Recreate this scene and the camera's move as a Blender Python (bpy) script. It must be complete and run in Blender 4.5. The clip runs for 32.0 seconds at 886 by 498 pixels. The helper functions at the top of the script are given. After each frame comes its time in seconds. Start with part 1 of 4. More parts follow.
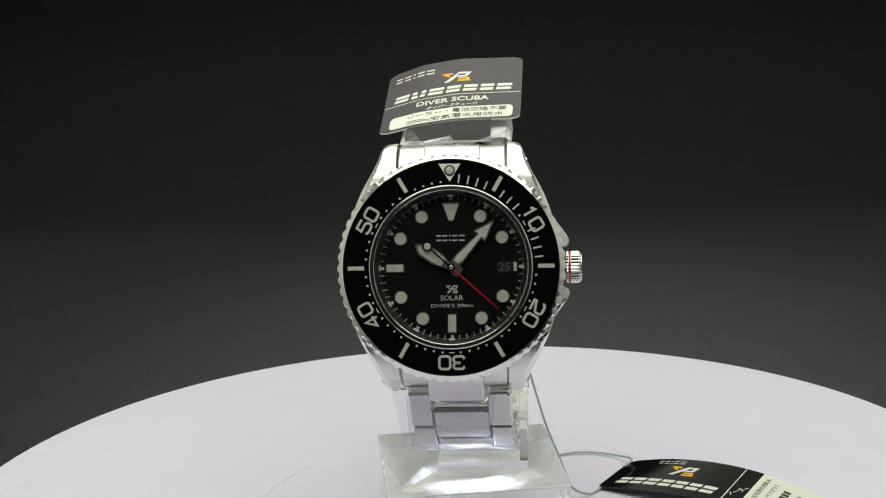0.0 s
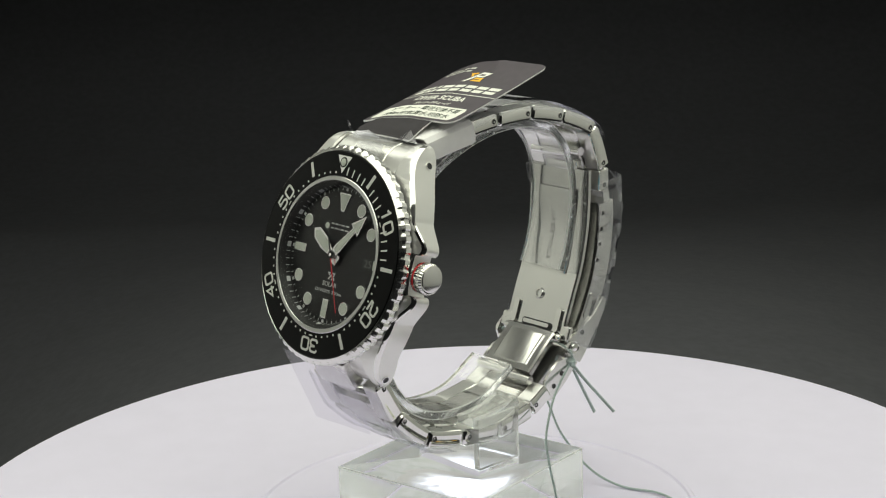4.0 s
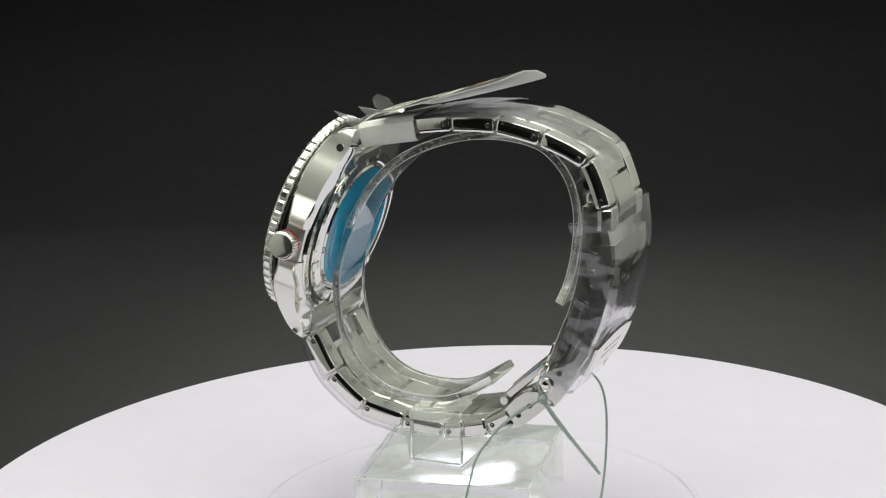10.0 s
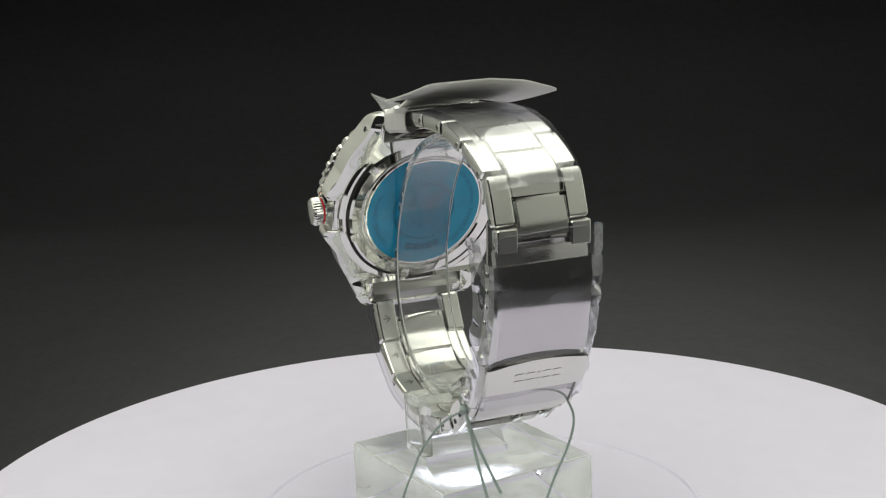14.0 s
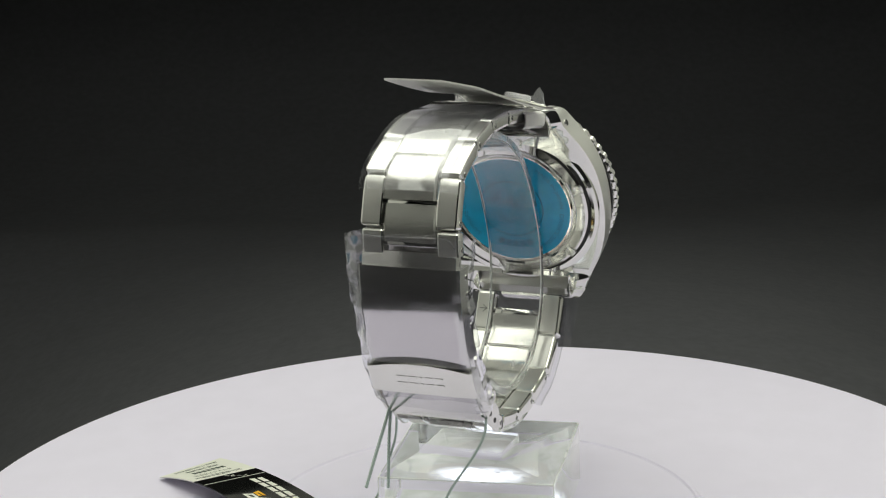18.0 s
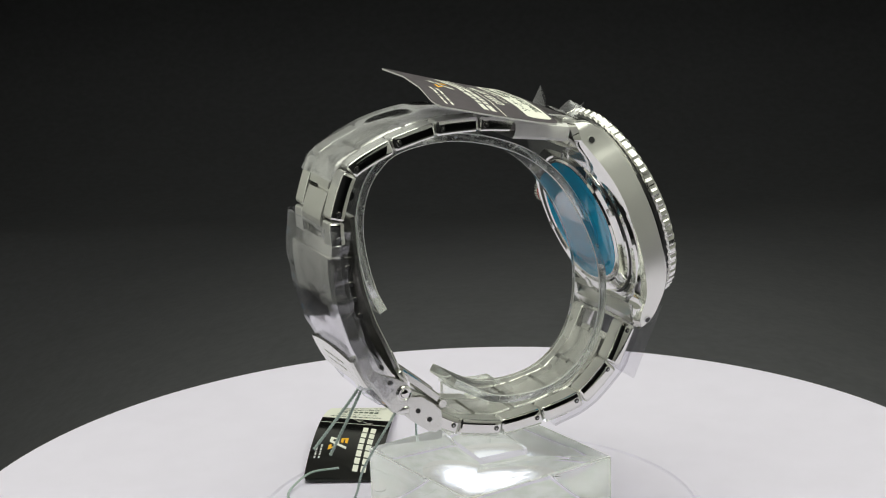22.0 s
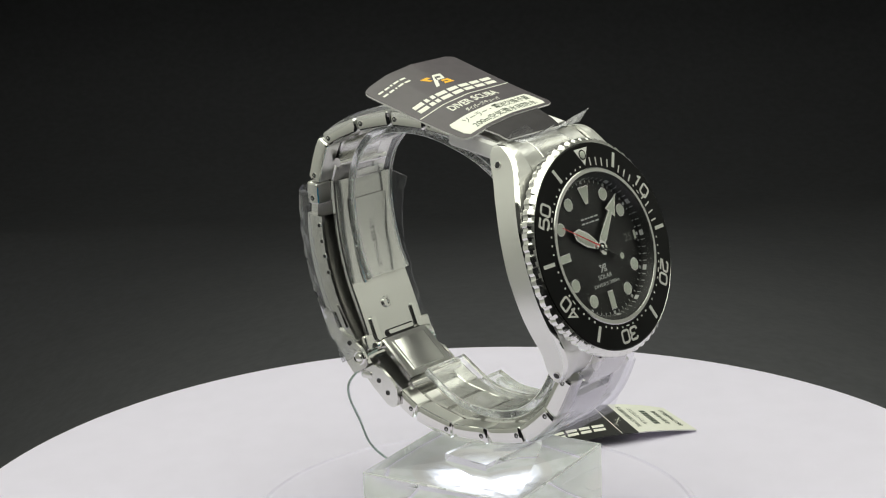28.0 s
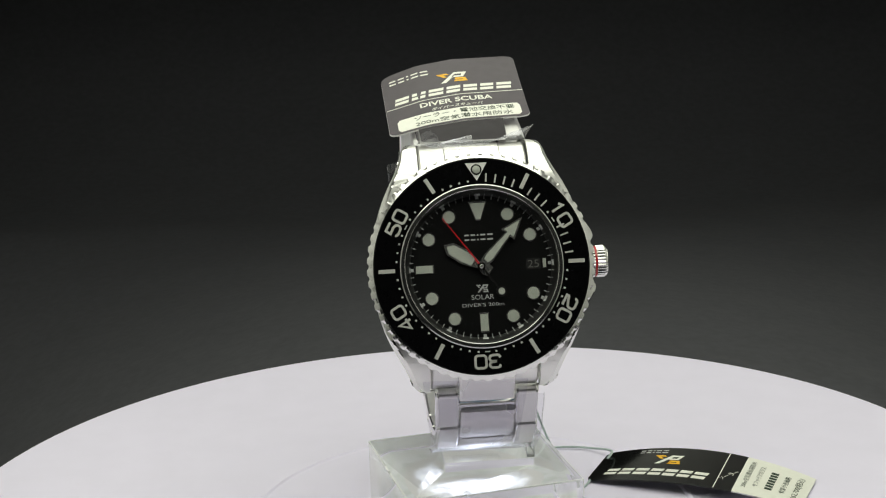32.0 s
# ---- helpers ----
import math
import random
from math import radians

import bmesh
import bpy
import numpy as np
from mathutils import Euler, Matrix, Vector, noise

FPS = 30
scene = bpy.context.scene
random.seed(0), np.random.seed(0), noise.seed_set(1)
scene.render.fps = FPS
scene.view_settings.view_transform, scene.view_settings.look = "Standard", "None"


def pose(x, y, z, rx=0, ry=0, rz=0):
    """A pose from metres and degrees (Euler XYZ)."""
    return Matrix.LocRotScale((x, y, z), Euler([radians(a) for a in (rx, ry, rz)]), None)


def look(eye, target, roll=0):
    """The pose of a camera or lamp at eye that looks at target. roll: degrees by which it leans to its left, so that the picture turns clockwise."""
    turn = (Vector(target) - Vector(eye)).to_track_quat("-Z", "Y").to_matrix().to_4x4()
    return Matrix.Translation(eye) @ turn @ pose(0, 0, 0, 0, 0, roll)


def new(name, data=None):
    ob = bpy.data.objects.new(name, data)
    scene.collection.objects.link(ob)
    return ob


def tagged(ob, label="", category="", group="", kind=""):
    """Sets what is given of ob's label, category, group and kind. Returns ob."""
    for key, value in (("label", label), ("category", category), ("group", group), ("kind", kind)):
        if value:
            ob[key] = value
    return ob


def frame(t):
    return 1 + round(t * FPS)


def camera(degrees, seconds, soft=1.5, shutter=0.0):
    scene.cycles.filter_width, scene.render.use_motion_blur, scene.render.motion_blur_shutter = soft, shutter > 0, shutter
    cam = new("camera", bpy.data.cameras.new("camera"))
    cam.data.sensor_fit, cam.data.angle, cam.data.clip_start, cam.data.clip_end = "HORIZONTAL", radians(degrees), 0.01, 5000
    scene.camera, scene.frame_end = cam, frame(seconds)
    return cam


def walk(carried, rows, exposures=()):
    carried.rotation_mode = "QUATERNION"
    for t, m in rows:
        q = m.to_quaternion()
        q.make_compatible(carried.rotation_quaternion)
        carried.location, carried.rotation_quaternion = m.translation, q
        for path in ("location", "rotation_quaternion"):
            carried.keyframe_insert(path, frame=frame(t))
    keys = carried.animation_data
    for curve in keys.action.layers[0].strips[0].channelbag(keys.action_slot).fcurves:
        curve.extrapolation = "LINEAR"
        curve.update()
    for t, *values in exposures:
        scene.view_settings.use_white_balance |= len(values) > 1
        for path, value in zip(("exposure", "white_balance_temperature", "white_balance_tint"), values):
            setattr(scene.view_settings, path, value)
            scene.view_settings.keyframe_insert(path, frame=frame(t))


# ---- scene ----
cam = camera(26.684, 32.0, soft=1.15)
EYE = look((0, -0.348615, 0.147017), (-0.004651, -0.000629, 0.054908), -2.09)
walk(cam, [(0.0, EYE), (32.0, EYE)], exposures=[(0.0, 0.0), (2.0, 0.02), (6.0, 0.17), (7.9, 0.27), (9.0, 0.27), (13.0, 0.0), (19.0, 0.0), (22.0, 0.09), (23.0, 0.18), (24.3, 0.22), (28.0, 0.08), (32.0, 0.0)])

# ---- light: a soft lamp panel in the roof of a black photo box ----
world = bpy.data.worlds.new("world")
scene.world = world
world.use_nodes = True
world.node_tree.nodes["Background"].inputs[0].default_value = (0.01, 0.01, 0.011, 1)
world.node_tree.nodes["Background"].inputs[1].default_value = 0.3


def area_lamp(name, m, sx, sy, watts, colour):
    data = bpy.data.lights.new(name, "AREA")
    data.shape, data.size, data.size_y, data.energy, data.color = "RECTANGLE", sx, sy, watts, colour
    ob = new(name, data)
    ob.matrix_world = m
    return ob


roof_light = area_lamp("roof_lamp_light", pose(0.0, -0.005, 0.300, 0, 0, 0), 0.37, 0.45, 1.12, (0.972, 1.0, 0.845))


# ---- materials ----
def material(name):
    mat = bpy.data.materials.new(name)
    mat.use_nodes = True
    nt = mat.node_tree
    return mat, nt, nt.nodes["Principled BSDF"]


def noise_node(nt, scale, detail=3.0, stretch=None):
    tc = nt.nodes.new("ShaderNodeTexCoord")
    n = nt.nodes.new("ShaderNodeTexNoise")
    n.inputs["Scale"].default_value, n.inputs["Detail"].default_value = scale, detail
    if stretch:
        mp = nt.nodes.new("ShaderNodeMapping")
        mp.inputs["Scale"].default_value = stretch
        nt.links.new(tc.outputs["Object"], mp.inputs["Vector"])
        nt.links.new(mp.outputs["Vector"], n.inputs["Vector"])
    else:
        nt.links.new(tc.outputs["Object"], n.inputs["Vector"])
    return n


def ramp(nt, src, a, b, lo=0.3, hi=0.7):
    r = nt.nodes.new("ShaderNodeMapRange")
    r.inputs["From Min"].default_value, r.inputs["From Max"].default_value = lo, hi
    r.inputs["To Min"].default_value, r.inputs["To Max"].default_value = a, b
    nt.links.new(src, r.inputs["Value"])
    return r.outputs["Result"]


def colours(nt, src, a, b, lo=0.35, hi=0.65):
    r = nt.nodes.new("ShaderNodeValToRGB")
    r.color_ramp.elements[0].position, r.color_ramp.elements[1].position = lo, hi
    r.color_ramp.elements[0].color, r.color_ramp.elements[1].color = (*a, 1), (*b, 1)
    nt.links.new(src, r.inputs["Fac"])
    return r.outputs["Color"]


def bump(nt, bsdf, src, strength, distance=0.0001):
    b = nt.nodes.new("ShaderNodeBump")
    b.inputs["Strength"].default_value, b.inputs["Distance"].default_value = strength, distance
    nt.links.new(src, b.inputs["Height"])
    nt.links.new(b.outputs["Normal"], bsdf.inputs["Normal"])


def plain(name, colour, rough=0.5, metal=0.0, vary=0.08, scale=900.0, relief=0.0):
    mat, nt, b = material(name)
    n = noise_node(nt, scale)
    dark = tuple(c * (1 - vary) for c in colour)
    nt.links.new(colours(nt, n.outputs["Fac"], dark, colour), b.inputs["Base Color"])
    big = noise_node(nt, scale / 12)
    nt.links.new(ramp(nt, big.outputs["Fac"], max(0.02, rough - 0.06), rough + 0.06), b.inputs["Roughness"])
    b.inputs["Metallic"].default_value = metal
    if relief:
        bump(nt, b, n.outputs["Fac"], relief)
    return mat


def steel(name, colour, rough, metal=1.0):
    mat, nt, b = material(name)
    b.inputs["Metallic"].default_value = metal
    n = noise_node(nt, 140.0, 1.0)
    nt.links.new(colours(nt, n.outputs["Fac"], tuple(c * 0.97 for c in colour), colour), b.inputs["Base Color"])
    nt.links.new(ramp(nt, n.outputs["Fac"], rough * 0.92, rough * 1.08), b.inputs["Roughness"])
    return mat


STEEL = (0.77, 0.765, 0.745)
M_POLISH = steel("polished_steel", STEEL, 0.055)
M_BRUSH = steel("brushed_steel", (0.77, 0.765, 0.745), 0.30, 0.93)
M_BRUSH_X = steel("cross_brushed_steel", (0.75, 0.745, 0.725), 0.26, 0.94)
M_SATIN = steel("satin_steel", (0.77, 0.765, 0.745), 0.20, 0.92)
M_CLASP = steel("fine_brushed_steel", (0.74, 0.735, 0.72), 0.14, 0.92)
M_COVER = steel("smooth_brushed_steel", (0.75, 0.745, 0.73), 0.085, 0.97)
M_BEZEL = steel("soft_polished_steel", STEEL, 0.16)
M_CASE = steel("case_brushed_steel", (0.80, 0.795, 0.775), 0.33, 0.86)
M_RINGSTEEL = steel("grey_ring_steel", (0.50, 0.50, 0.49), 0.2)
# near-black for dark pins, and for shade painted into holes, grooves and gaps
M_PINSHADE = plain("pin_and_recess_shade", (0.02, 0.02, 0.022), 0.4)
M_INSERT = plain("black_bezel_insert", (0.0035, 0.0035, 0.004), 0.13, 0.0, 0.3)
M_INSERT.node_tree.nodes["Principled BSDF"].inputs["Specular IOR Level"].default_value = 0.1
M_DIAL = plain("black_dial", (0.002, 0.002, 0.0023), 0.40, 0.0, 0.05, 200.0)
M_DIAL.node_tree.nodes["Principled BSDF"].inputs["Specular IOR Level"].default_value = 0.4
M_LUME = plain("pale_green_lume", (0.50, 0.53, 0.47), 0.55, 0.0, 0.06)
M_PRINT = plain("white_print", (0.82, 0.82, 0.80), 0.5, 0.0, 0.05)
M_ENGRAVED = plain("engraved_grey_white", (0.60, 0.60, 0.57), 0.4, 0.0, 0.08)
M_GREYPRINT = plain("grey_print", (0.55, 0.56, 0.56), 0.45, 0.0, 0.05)
M_RED = plain("red_paint", (0.60, 0.012, 0.02), 0.3)
M_BLACKHAND = plain("black_hand", (0.012, 0.012, 0.012), 0.25)
M_DATEPRINT = plain("date_print", (0.13, 0.13, 0.125), 0.5, 0.0, 0.05)
M_DATE = plain("date_wheel", (0.012, 0.012, 0.012), 0.5)
M_ORANGE = plain("orange_print", (0.90, 0.48, 0.02), 0.5)
M_CARD = plain("black_coated_card", (0.046, 0.034, 0.047), 0.42, 0.0, 0.2, 500.0)
M_CARD.node_tree.nodes["Principled BSDF"].inputs["Specular IOR Level"].default_value = 0.7
M_NECK = plain("matt_black_card", (0.030, 0.026, 0.031), 0.6, 0.0, 0.2, 500.0)
M_NECK.node_tree.nodes["Principled BSDF"].inputs["Specular IOR Level"].default_value = 0.3
M_GLOSSCARD = plain("glossy_black_card", (0.007, 0.007, 0.007), 0.12, 0.0, 0.2, 500.0)
M_PAPER = plain("white_paper", (0.80, 0.79, 0.79), 0.6, 0.0, 0.04, 700.0, 0.05)
M_CREAM = plain("cream_label", (0.82, 0.82, 0.75), 0.5, 0.0, 0.03)
M_INK = plain("dark_green_ink", (0.012, 0.03, 0.016), 0.5)
M_THREAD = plain("pale_green_thread", (0.52, 0.62, 0.60), 0.85, 0.0, 0.3, 4000.0, 0.3)
M_TABLE = plain("white_turntable_plastic", (0.812, 0.768, 0.935), 0.42, 0.0, 0.02, 120.0)
M_WALL = plain("black_velour", (0.057, 0.0575, 0.0665), 0.9, 0.0, 0.15, 300.0)
M_SIDE = plain("white_box_panel", (0.88, 0.88, 0.87), 0.6, 0.0, 0.05, 60.0)
M_DARKPLASTIC = plain("dark_plastic", (0.03, 0.03, 0.032), 0.5)


def glassy(name, colour, rough, ior, relief=0.0, scale=60.0):
    mat, nt, b = material(name)
    b.inputs["Base Color"].default_value = (*colour, 1)
    b.inputs["Transmission Weight"].default_value = 1.0
    b.inputs["IOR"].default_value = ior
    n = noise_node(nt, scale)
    nt.links.new(ramp(nt, n.outputs["Fac"], rough * 0.5, rough * 1.5), b.inputs["Roughness"])
    if relief:
        bump(nt, b, n.outputs["Fac"], relief, 0.0004)
    return mat


M_ACRYLIC = glassy("clear_acrylic", (0.98, 0.99, 0.985), 0.01, 1.27, 0.02)
M_ACRYLIC.node_tree.nodes["Principled BSDF"].inputs["Transmission Weight"].default_value = 0.86
M_BLOCK = glassy("thick_clear_acrylic", (0.962, 0.974, 0.974), 0.006, 1.47, 0.02, 160.0)
# whitened bevels: the bright edge lines are put into the colour
M_EDGE = glassy("whitened_acrylic_edge", (0.94, 0.955, 0.95), 0.3, 1.47)
M_EDGE.node_tree.nodes["Principled BSDF"].inputs["Transmission Weight"].default_value = 0.4
M_RINGACRYL = glassy("handled_acrylic", (0.985, 0.985, 0.99), 0.015, 1.45, 0.03, 120.0)
M_RINGACRYL.node_tree.nodes["Principled BSDF"].inputs["Transmission Weight"].default_value = 0.975
M_FROST = glassy("sawn_acrylic_edge", (0.88, 0.90, 0.90), 0.2, 1.45, 0.15, 700.0)
M_FROST.node_tree.nodes["Principled BSDF"].inputs["Transmission Weight"].default_value = 0.9


def filmy(name, tint, gloss, rough, scale=70.0, relief=0.12, haze=0.02):
    """A thin clear sheet: what is behind shows through, with a wrinkled sheen."""
    mat, nt, b = material(name)
    out = nt.nodes["Material Output"]
    tr = nt.nodes.new("ShaderNodeBsdfTransparent")
    tr.inputs["Color"].default_value = (*tint, 1)
    gl = nt.nodes.new("ShaderNodeBsdfGlossy")
    gl.inputs["Color"].default_value = (0.95, 0.95, 1.0, 1)
    gl.inputs["Roughness"].default_value = rough
    df = nt.nodes.new("ShaderNodeBsdfDiffuse")
    df.inputs["Color"].default_value = (0.8, 0.8, 0.85, 1)
    n = noise_node(nt, scale, 0.0)
    bp = nt.nodes.new("ShaderNodeBump")
    bp.inputs["Strength"].default_value, bp.inputs["Distance"].default_value = relief, 0.002
    nt.links.new(n.outputs["Fac"], bp.inputs["Height"])
    nt.links.new(bp.outputs["Normal"], gl.inputs["Normal"])
    lw = nt.nodes.new("ShaderNodeLayerWeight")
    lw.inputs["Blend"].default_value = 0.5
    nt.links.new(bp.outputs["Normal"], lw.inputs["Normal"])
    pw = nt.nodes.new("ShaderNodeMath")
    pw.operation = "POWER"
    pw.inputs[1].default_value = 3.5
    nt.links.new(lw.outputs["Facing"], pw.inputs[0])
    mul = nt.nodes.new("ShaderNodeMath")
    mul.operation = "MULTIPLY_ADD"
    mul.inputs[1].default_value, mul.inputs[2].default_value = 0.8 * gloss, 0.045 * gloss
    mul.use_clamp = True
    nt.links.new(pw.outputs[0], mul.inputs[0])
    mx = nt.nodes.new("ShaderNodeMixShader")
    mx.inputs["Fac"].default_value = haze
    nt.links.new(tr.outputs[0], mx.inputs[1])
    nt.links.new(df.outputs[0], mx.inputs[2])
    mx2 = nt.nodes.new("ShaderNodeMixShader")
    nt.links.new(mul.outputs[0], mx2.inputs["Fac"])
    nt.links.new(mx.outputs[0], mx2.inputs[1])
    nt.links.new(gl.outputs[0], mx2.inputs[2])
    nt.links.new(mx2.outputs[0], out.inputs["Surface"])
    return mat


M_FILM = filmy("clear_wrapping_film", (0.97, 0.97, 0.985), 0.5, 0.10, 110.0, 0.3, 0.008)
M_TOPFILM = filmy("tight_wrapping_film", (0.96, 0.96, 0.97), 2.4, 0.13, 150.0, 0.6, 0.085)
M_LOWFILM = filmy("dull_wrapping_film", (0.85, 0.845, 0.87), 0.6, 0.10, 110.0, 0.3, 0.008)
M_FRONTFILM = filmy("flat_wrapping_film", (0.88, 0.87, 0.90), 0.9, 0.08, 60.0, 0.12, 0.035)
M_LOOSE = filmy("loose_crumpled_film", (0.95, 0.95, 0.97), 2.0, 0.07, 150.0, 0.7, 0.05)
M_CRYSTAL = filmy("sapphire_crystal", (0.96, 0.96, 0.97), 0.06, 0.0, 10.0, 0.0, 0.0)
M_CLEAR = filmy("crystal_rear_face", (0.99, 0.99, 0.99), 0.0, 0.0, 10.0, 0.0, 0.0)
M_TAB = filmy("torn_clear_film", (0.9, 0.9, 0.93), 1.6, 0.12, 120.0, 0.12, 0.10)
# deeper blue carries the shading of the stamped relief
M_DEEPBLUE = plain("stamp_shade_blue", (0.003, 0.22, 0.40), 0.25, 0.0, 0.1)
M_BLUE = plain("blue_caseback_film", (0.003, 0.38, 0.66), 0.18, 0.0, 0.12, 250.0)


def added_glow():
    """An added glowing surface for the bright spot in the block: brightest in the middle."""
    mat, nt, b = material("added_glow")
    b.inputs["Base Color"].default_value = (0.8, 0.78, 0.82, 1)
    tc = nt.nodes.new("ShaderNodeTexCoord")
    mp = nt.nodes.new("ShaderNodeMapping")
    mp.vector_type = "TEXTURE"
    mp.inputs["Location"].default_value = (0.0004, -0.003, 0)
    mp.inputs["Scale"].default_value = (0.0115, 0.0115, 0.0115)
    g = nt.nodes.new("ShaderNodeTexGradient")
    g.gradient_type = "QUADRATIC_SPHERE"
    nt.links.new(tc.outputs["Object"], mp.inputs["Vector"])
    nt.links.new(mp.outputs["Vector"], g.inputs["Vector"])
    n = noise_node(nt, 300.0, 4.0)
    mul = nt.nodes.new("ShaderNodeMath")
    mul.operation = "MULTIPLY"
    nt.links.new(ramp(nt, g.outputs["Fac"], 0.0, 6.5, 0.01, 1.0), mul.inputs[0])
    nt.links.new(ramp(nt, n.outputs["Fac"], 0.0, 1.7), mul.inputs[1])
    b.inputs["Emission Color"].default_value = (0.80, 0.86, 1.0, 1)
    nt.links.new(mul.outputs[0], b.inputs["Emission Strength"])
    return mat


# ---- mesh helpers; all lengths in millimetres on the turntable ----
MM = 0.001


def finish(bm, mats, name, smooth=35.0):
    bmesh.ops.recalc_face_normals(bm, faces=bm.faces)
    for v in bm.verts:
        v.co *= MM
    me = bpy.data.meshes.new(name)
    bm.to_mesh(me)
    bm.free()
    for mat in (mats if isinstance(mats, (list, tuple)) else [mats]):
        me.materials.append(mat)
    for p in me.polygons:
        p.use_smooth = True
    me.set_sharp_from_angle(angle=radians(smooth))
    return me


def part(name, bm, mats, parent=None, label="", smooth=35.0):
    ob = new(name, finish(bm, mats, name, smooth))
    ob.parent = parent
    if label:
        tagged(ob, label)
    return ob


def thing(name, label, category, group="", kind=""):
    return tagged(new(name), label, category, group, kind)


def box(x0, x1, y0, y1, z0, z1, r=0.0, m=None, seg=2):
    bm = bmesh.new()
    bmesh.ops.create_cube(bm, size=1.0)
    for v in bm.verts:
        v.co = Vector(((x0 + x1) / 2 + v.co.x * (x1 - x0), (y0 + y1) / 2 + v.co.y * (y1 - y0), (z0 + z1) / 2 + v.co.z * (z1 - z0)))
    if r:
        bmesh.ops.bevel(bm, geom=list(bm.edges), offset=r, segments=seg, affect="EDGES", profile=0.6)
    if m:
        bm.transform(m)
    return bm


def lathe(profile, n=96, m=None, closed=False, wobble=None):
    """Spin (radius, height) pairs about the local z axis."""
    bm = bmesh.new()
    rings = []
    for k, (r, z) in enumerate(profile):
        ring = []
        for i in range(n):
            a = 2 * math.pi * i / n
            q = r + (wobble(a, k) if wobble else 0)
            ring.append(bm.verts.new((q * math.sin(a), q * math.cos(a), z)))
        rings.append(ring)
    pairs = list(zip(rings, rings[1:])) + ([(rings[-1], rings[0])] if closed else [])
    for a, b in pairs:
        for i in range(n):
            bm.faces.new((a[i], a[(i + 1) % n], b[(i + 1) % n], b[i]))
    if not closed:
        for ring in (rings[0], rings[-1]):
            bm.faces.new(ring)
    if m:
        bm.transform(m)
    return bm


def prism(outline, z0, z1, m=None, inset=0.0):
    """A flat plate from a closed outline of (x, y); inset slopes the upper rim."""
    bm = bmesh.new()
    low = [bm.verts.new((x, y, z0)) for x, y in outline]
    high = [bm.verts.new((x, y, z1)) for x, y in outline]
    n = len(outline)
    bm.faces.new(list(reversed(low)))
    top = bm.faces.new(high)
    for i in range(n):
        bm.faces.new((low[i], low[(i + 1) % n], high[(i + 1) % n], high[i]))
    if inset:
        bmesh.ops.inset_region(bm, faces=[top], thickness=inset, depth=0.0)
        for v in top.verts:
            v.co.z += inset * 0.6
    if m:
        bm.transform(m)
    return bm


def join(*bms):
    out = bms[0]
    for b in bms[1:]:
        me = bpy.data.meshes.new("tmp")
        b.to_mesh(me)
        b.free()
        out.from_mesh(me)
        bpy.data.meshes.remove(me)
    return out


def smooth_path(points, n):
    """Even steps along a Catmull-Rom curve through the points."""
    p = [Vector(q) for q in points]
    p = [2 * p[0] - p[1]] + p + [2 * p[-1] - p[-2]]
    fine = []
    for i in range(1, len(p) - 2):
        for k in range(12):
            t = k / 12
            a, b, c, d = p[i - 1], p[i], p[i + 1], p[i + 2]
            fine.append(0.5 * (2 * b + (c - a) * t + (2 * a - 5 * b + 4 * c - d) * t * t + (3 * b - a - 3 * c + d) * t ** 3))
    fine.append(p[-2])
    length = [0.0]
    for a, b in zip(fine, fine[1:]):
        length.append(length[-1] + (b - a).length)
    out = []
    for k in range(n + 1):
        s = length[-1] * k / n
        i = max(j for j in range(len(length)) if length[j] <= s + 1e-9)
        i = min(i, len(fine) - 2)
        f = (s - length[i]) / max(1e-9, length[i + 1] - length[i])
        out.append(fine[i].lerp(fine[i + 1], min(1.0, f)))
    return out


def sweep(path, section, closed=True, caps=True):
    """Carry a section of (across, outward) pairs along a path in the y-z plane; across is x."""
    bm = bmesh.new()
    rings = []
    for i, p in enumerate(path):
        a, b = path[max(0, i - 1)], path[min(len(path) - 1, i + 1)]
        d = (b - a).normalized()
        out = Vector((0, -d.z, d.y))
        rings.append([bm.verts.new(p + Vector((x, 0, 0)) + out * o) for x, o in section])
    m = len(section)
    for a, b in zip(rings, rings[1:]):
        for i in range(m if closed else m - 1):
            bm.faces.new((a[i], a[(i + 1) % m], b[(i + 1) % m], b[i]))
    if closed and caps:
        bm.faces.new(rings[0])
        bm.faces.new(list(reversed(rings[-1])))
    return bm


def tube(path, r, sides=8):
    bm = bmesh.new()
    rings = []
    for i, p in enumerate(path):
        d = (path[min(len(path) - 1, i + 1)] - path[max(0, i - 1)]).normalized()
        s = d.cross(Vector((0.31, 0.17, 0.93))).normalized()
        u = s.cross(d)
        rings.append([bm.verts.new(p + r * (math.cos(2 * math.pi * k / sides) * s + math.sin(2 * math.pi * k / sides) * u)) for k in range(sides)])
    for a, b in zip(rings, rings[1:]):
        for k in range(sides):
            bm.faces.new((a[k], a[(k + 1) % sides], b[(k + 1) % sides], b[k]))
    bm.faces.new(rings[0])
    bm.faces.new(list(reversed(rings[-1])))
    return bm


def twine(points, r=0.20, pitch=1.3):
    """Two strands laid round each other."""
    total = sum((Vector(b) - Vector(a)).length for a, b in zip(points, points[1:]))
    path = smooth_path(points, max(12, int(total * 4.5)))
    step = total / len(path)
    strands = []
    for side in (0, math.pi):
        q = []
        for i, p in enumerate(path):
            d = (path[min(len(path) - 1, i + 1)] - path[max(0, i - 1)]).normalized()
            s = d.cross(Vector((0.31, 0.17, 0.93))).normalized()
            u = s.cross(d)
            a = side + 2 * math.pi * i * step / pitch
            q.append(p + r * 0.75 * (math.cos(a) * s + math.sin(a) * u))
        strands.append(tube(q, r * 0.72, 6))
    return join(*strands)


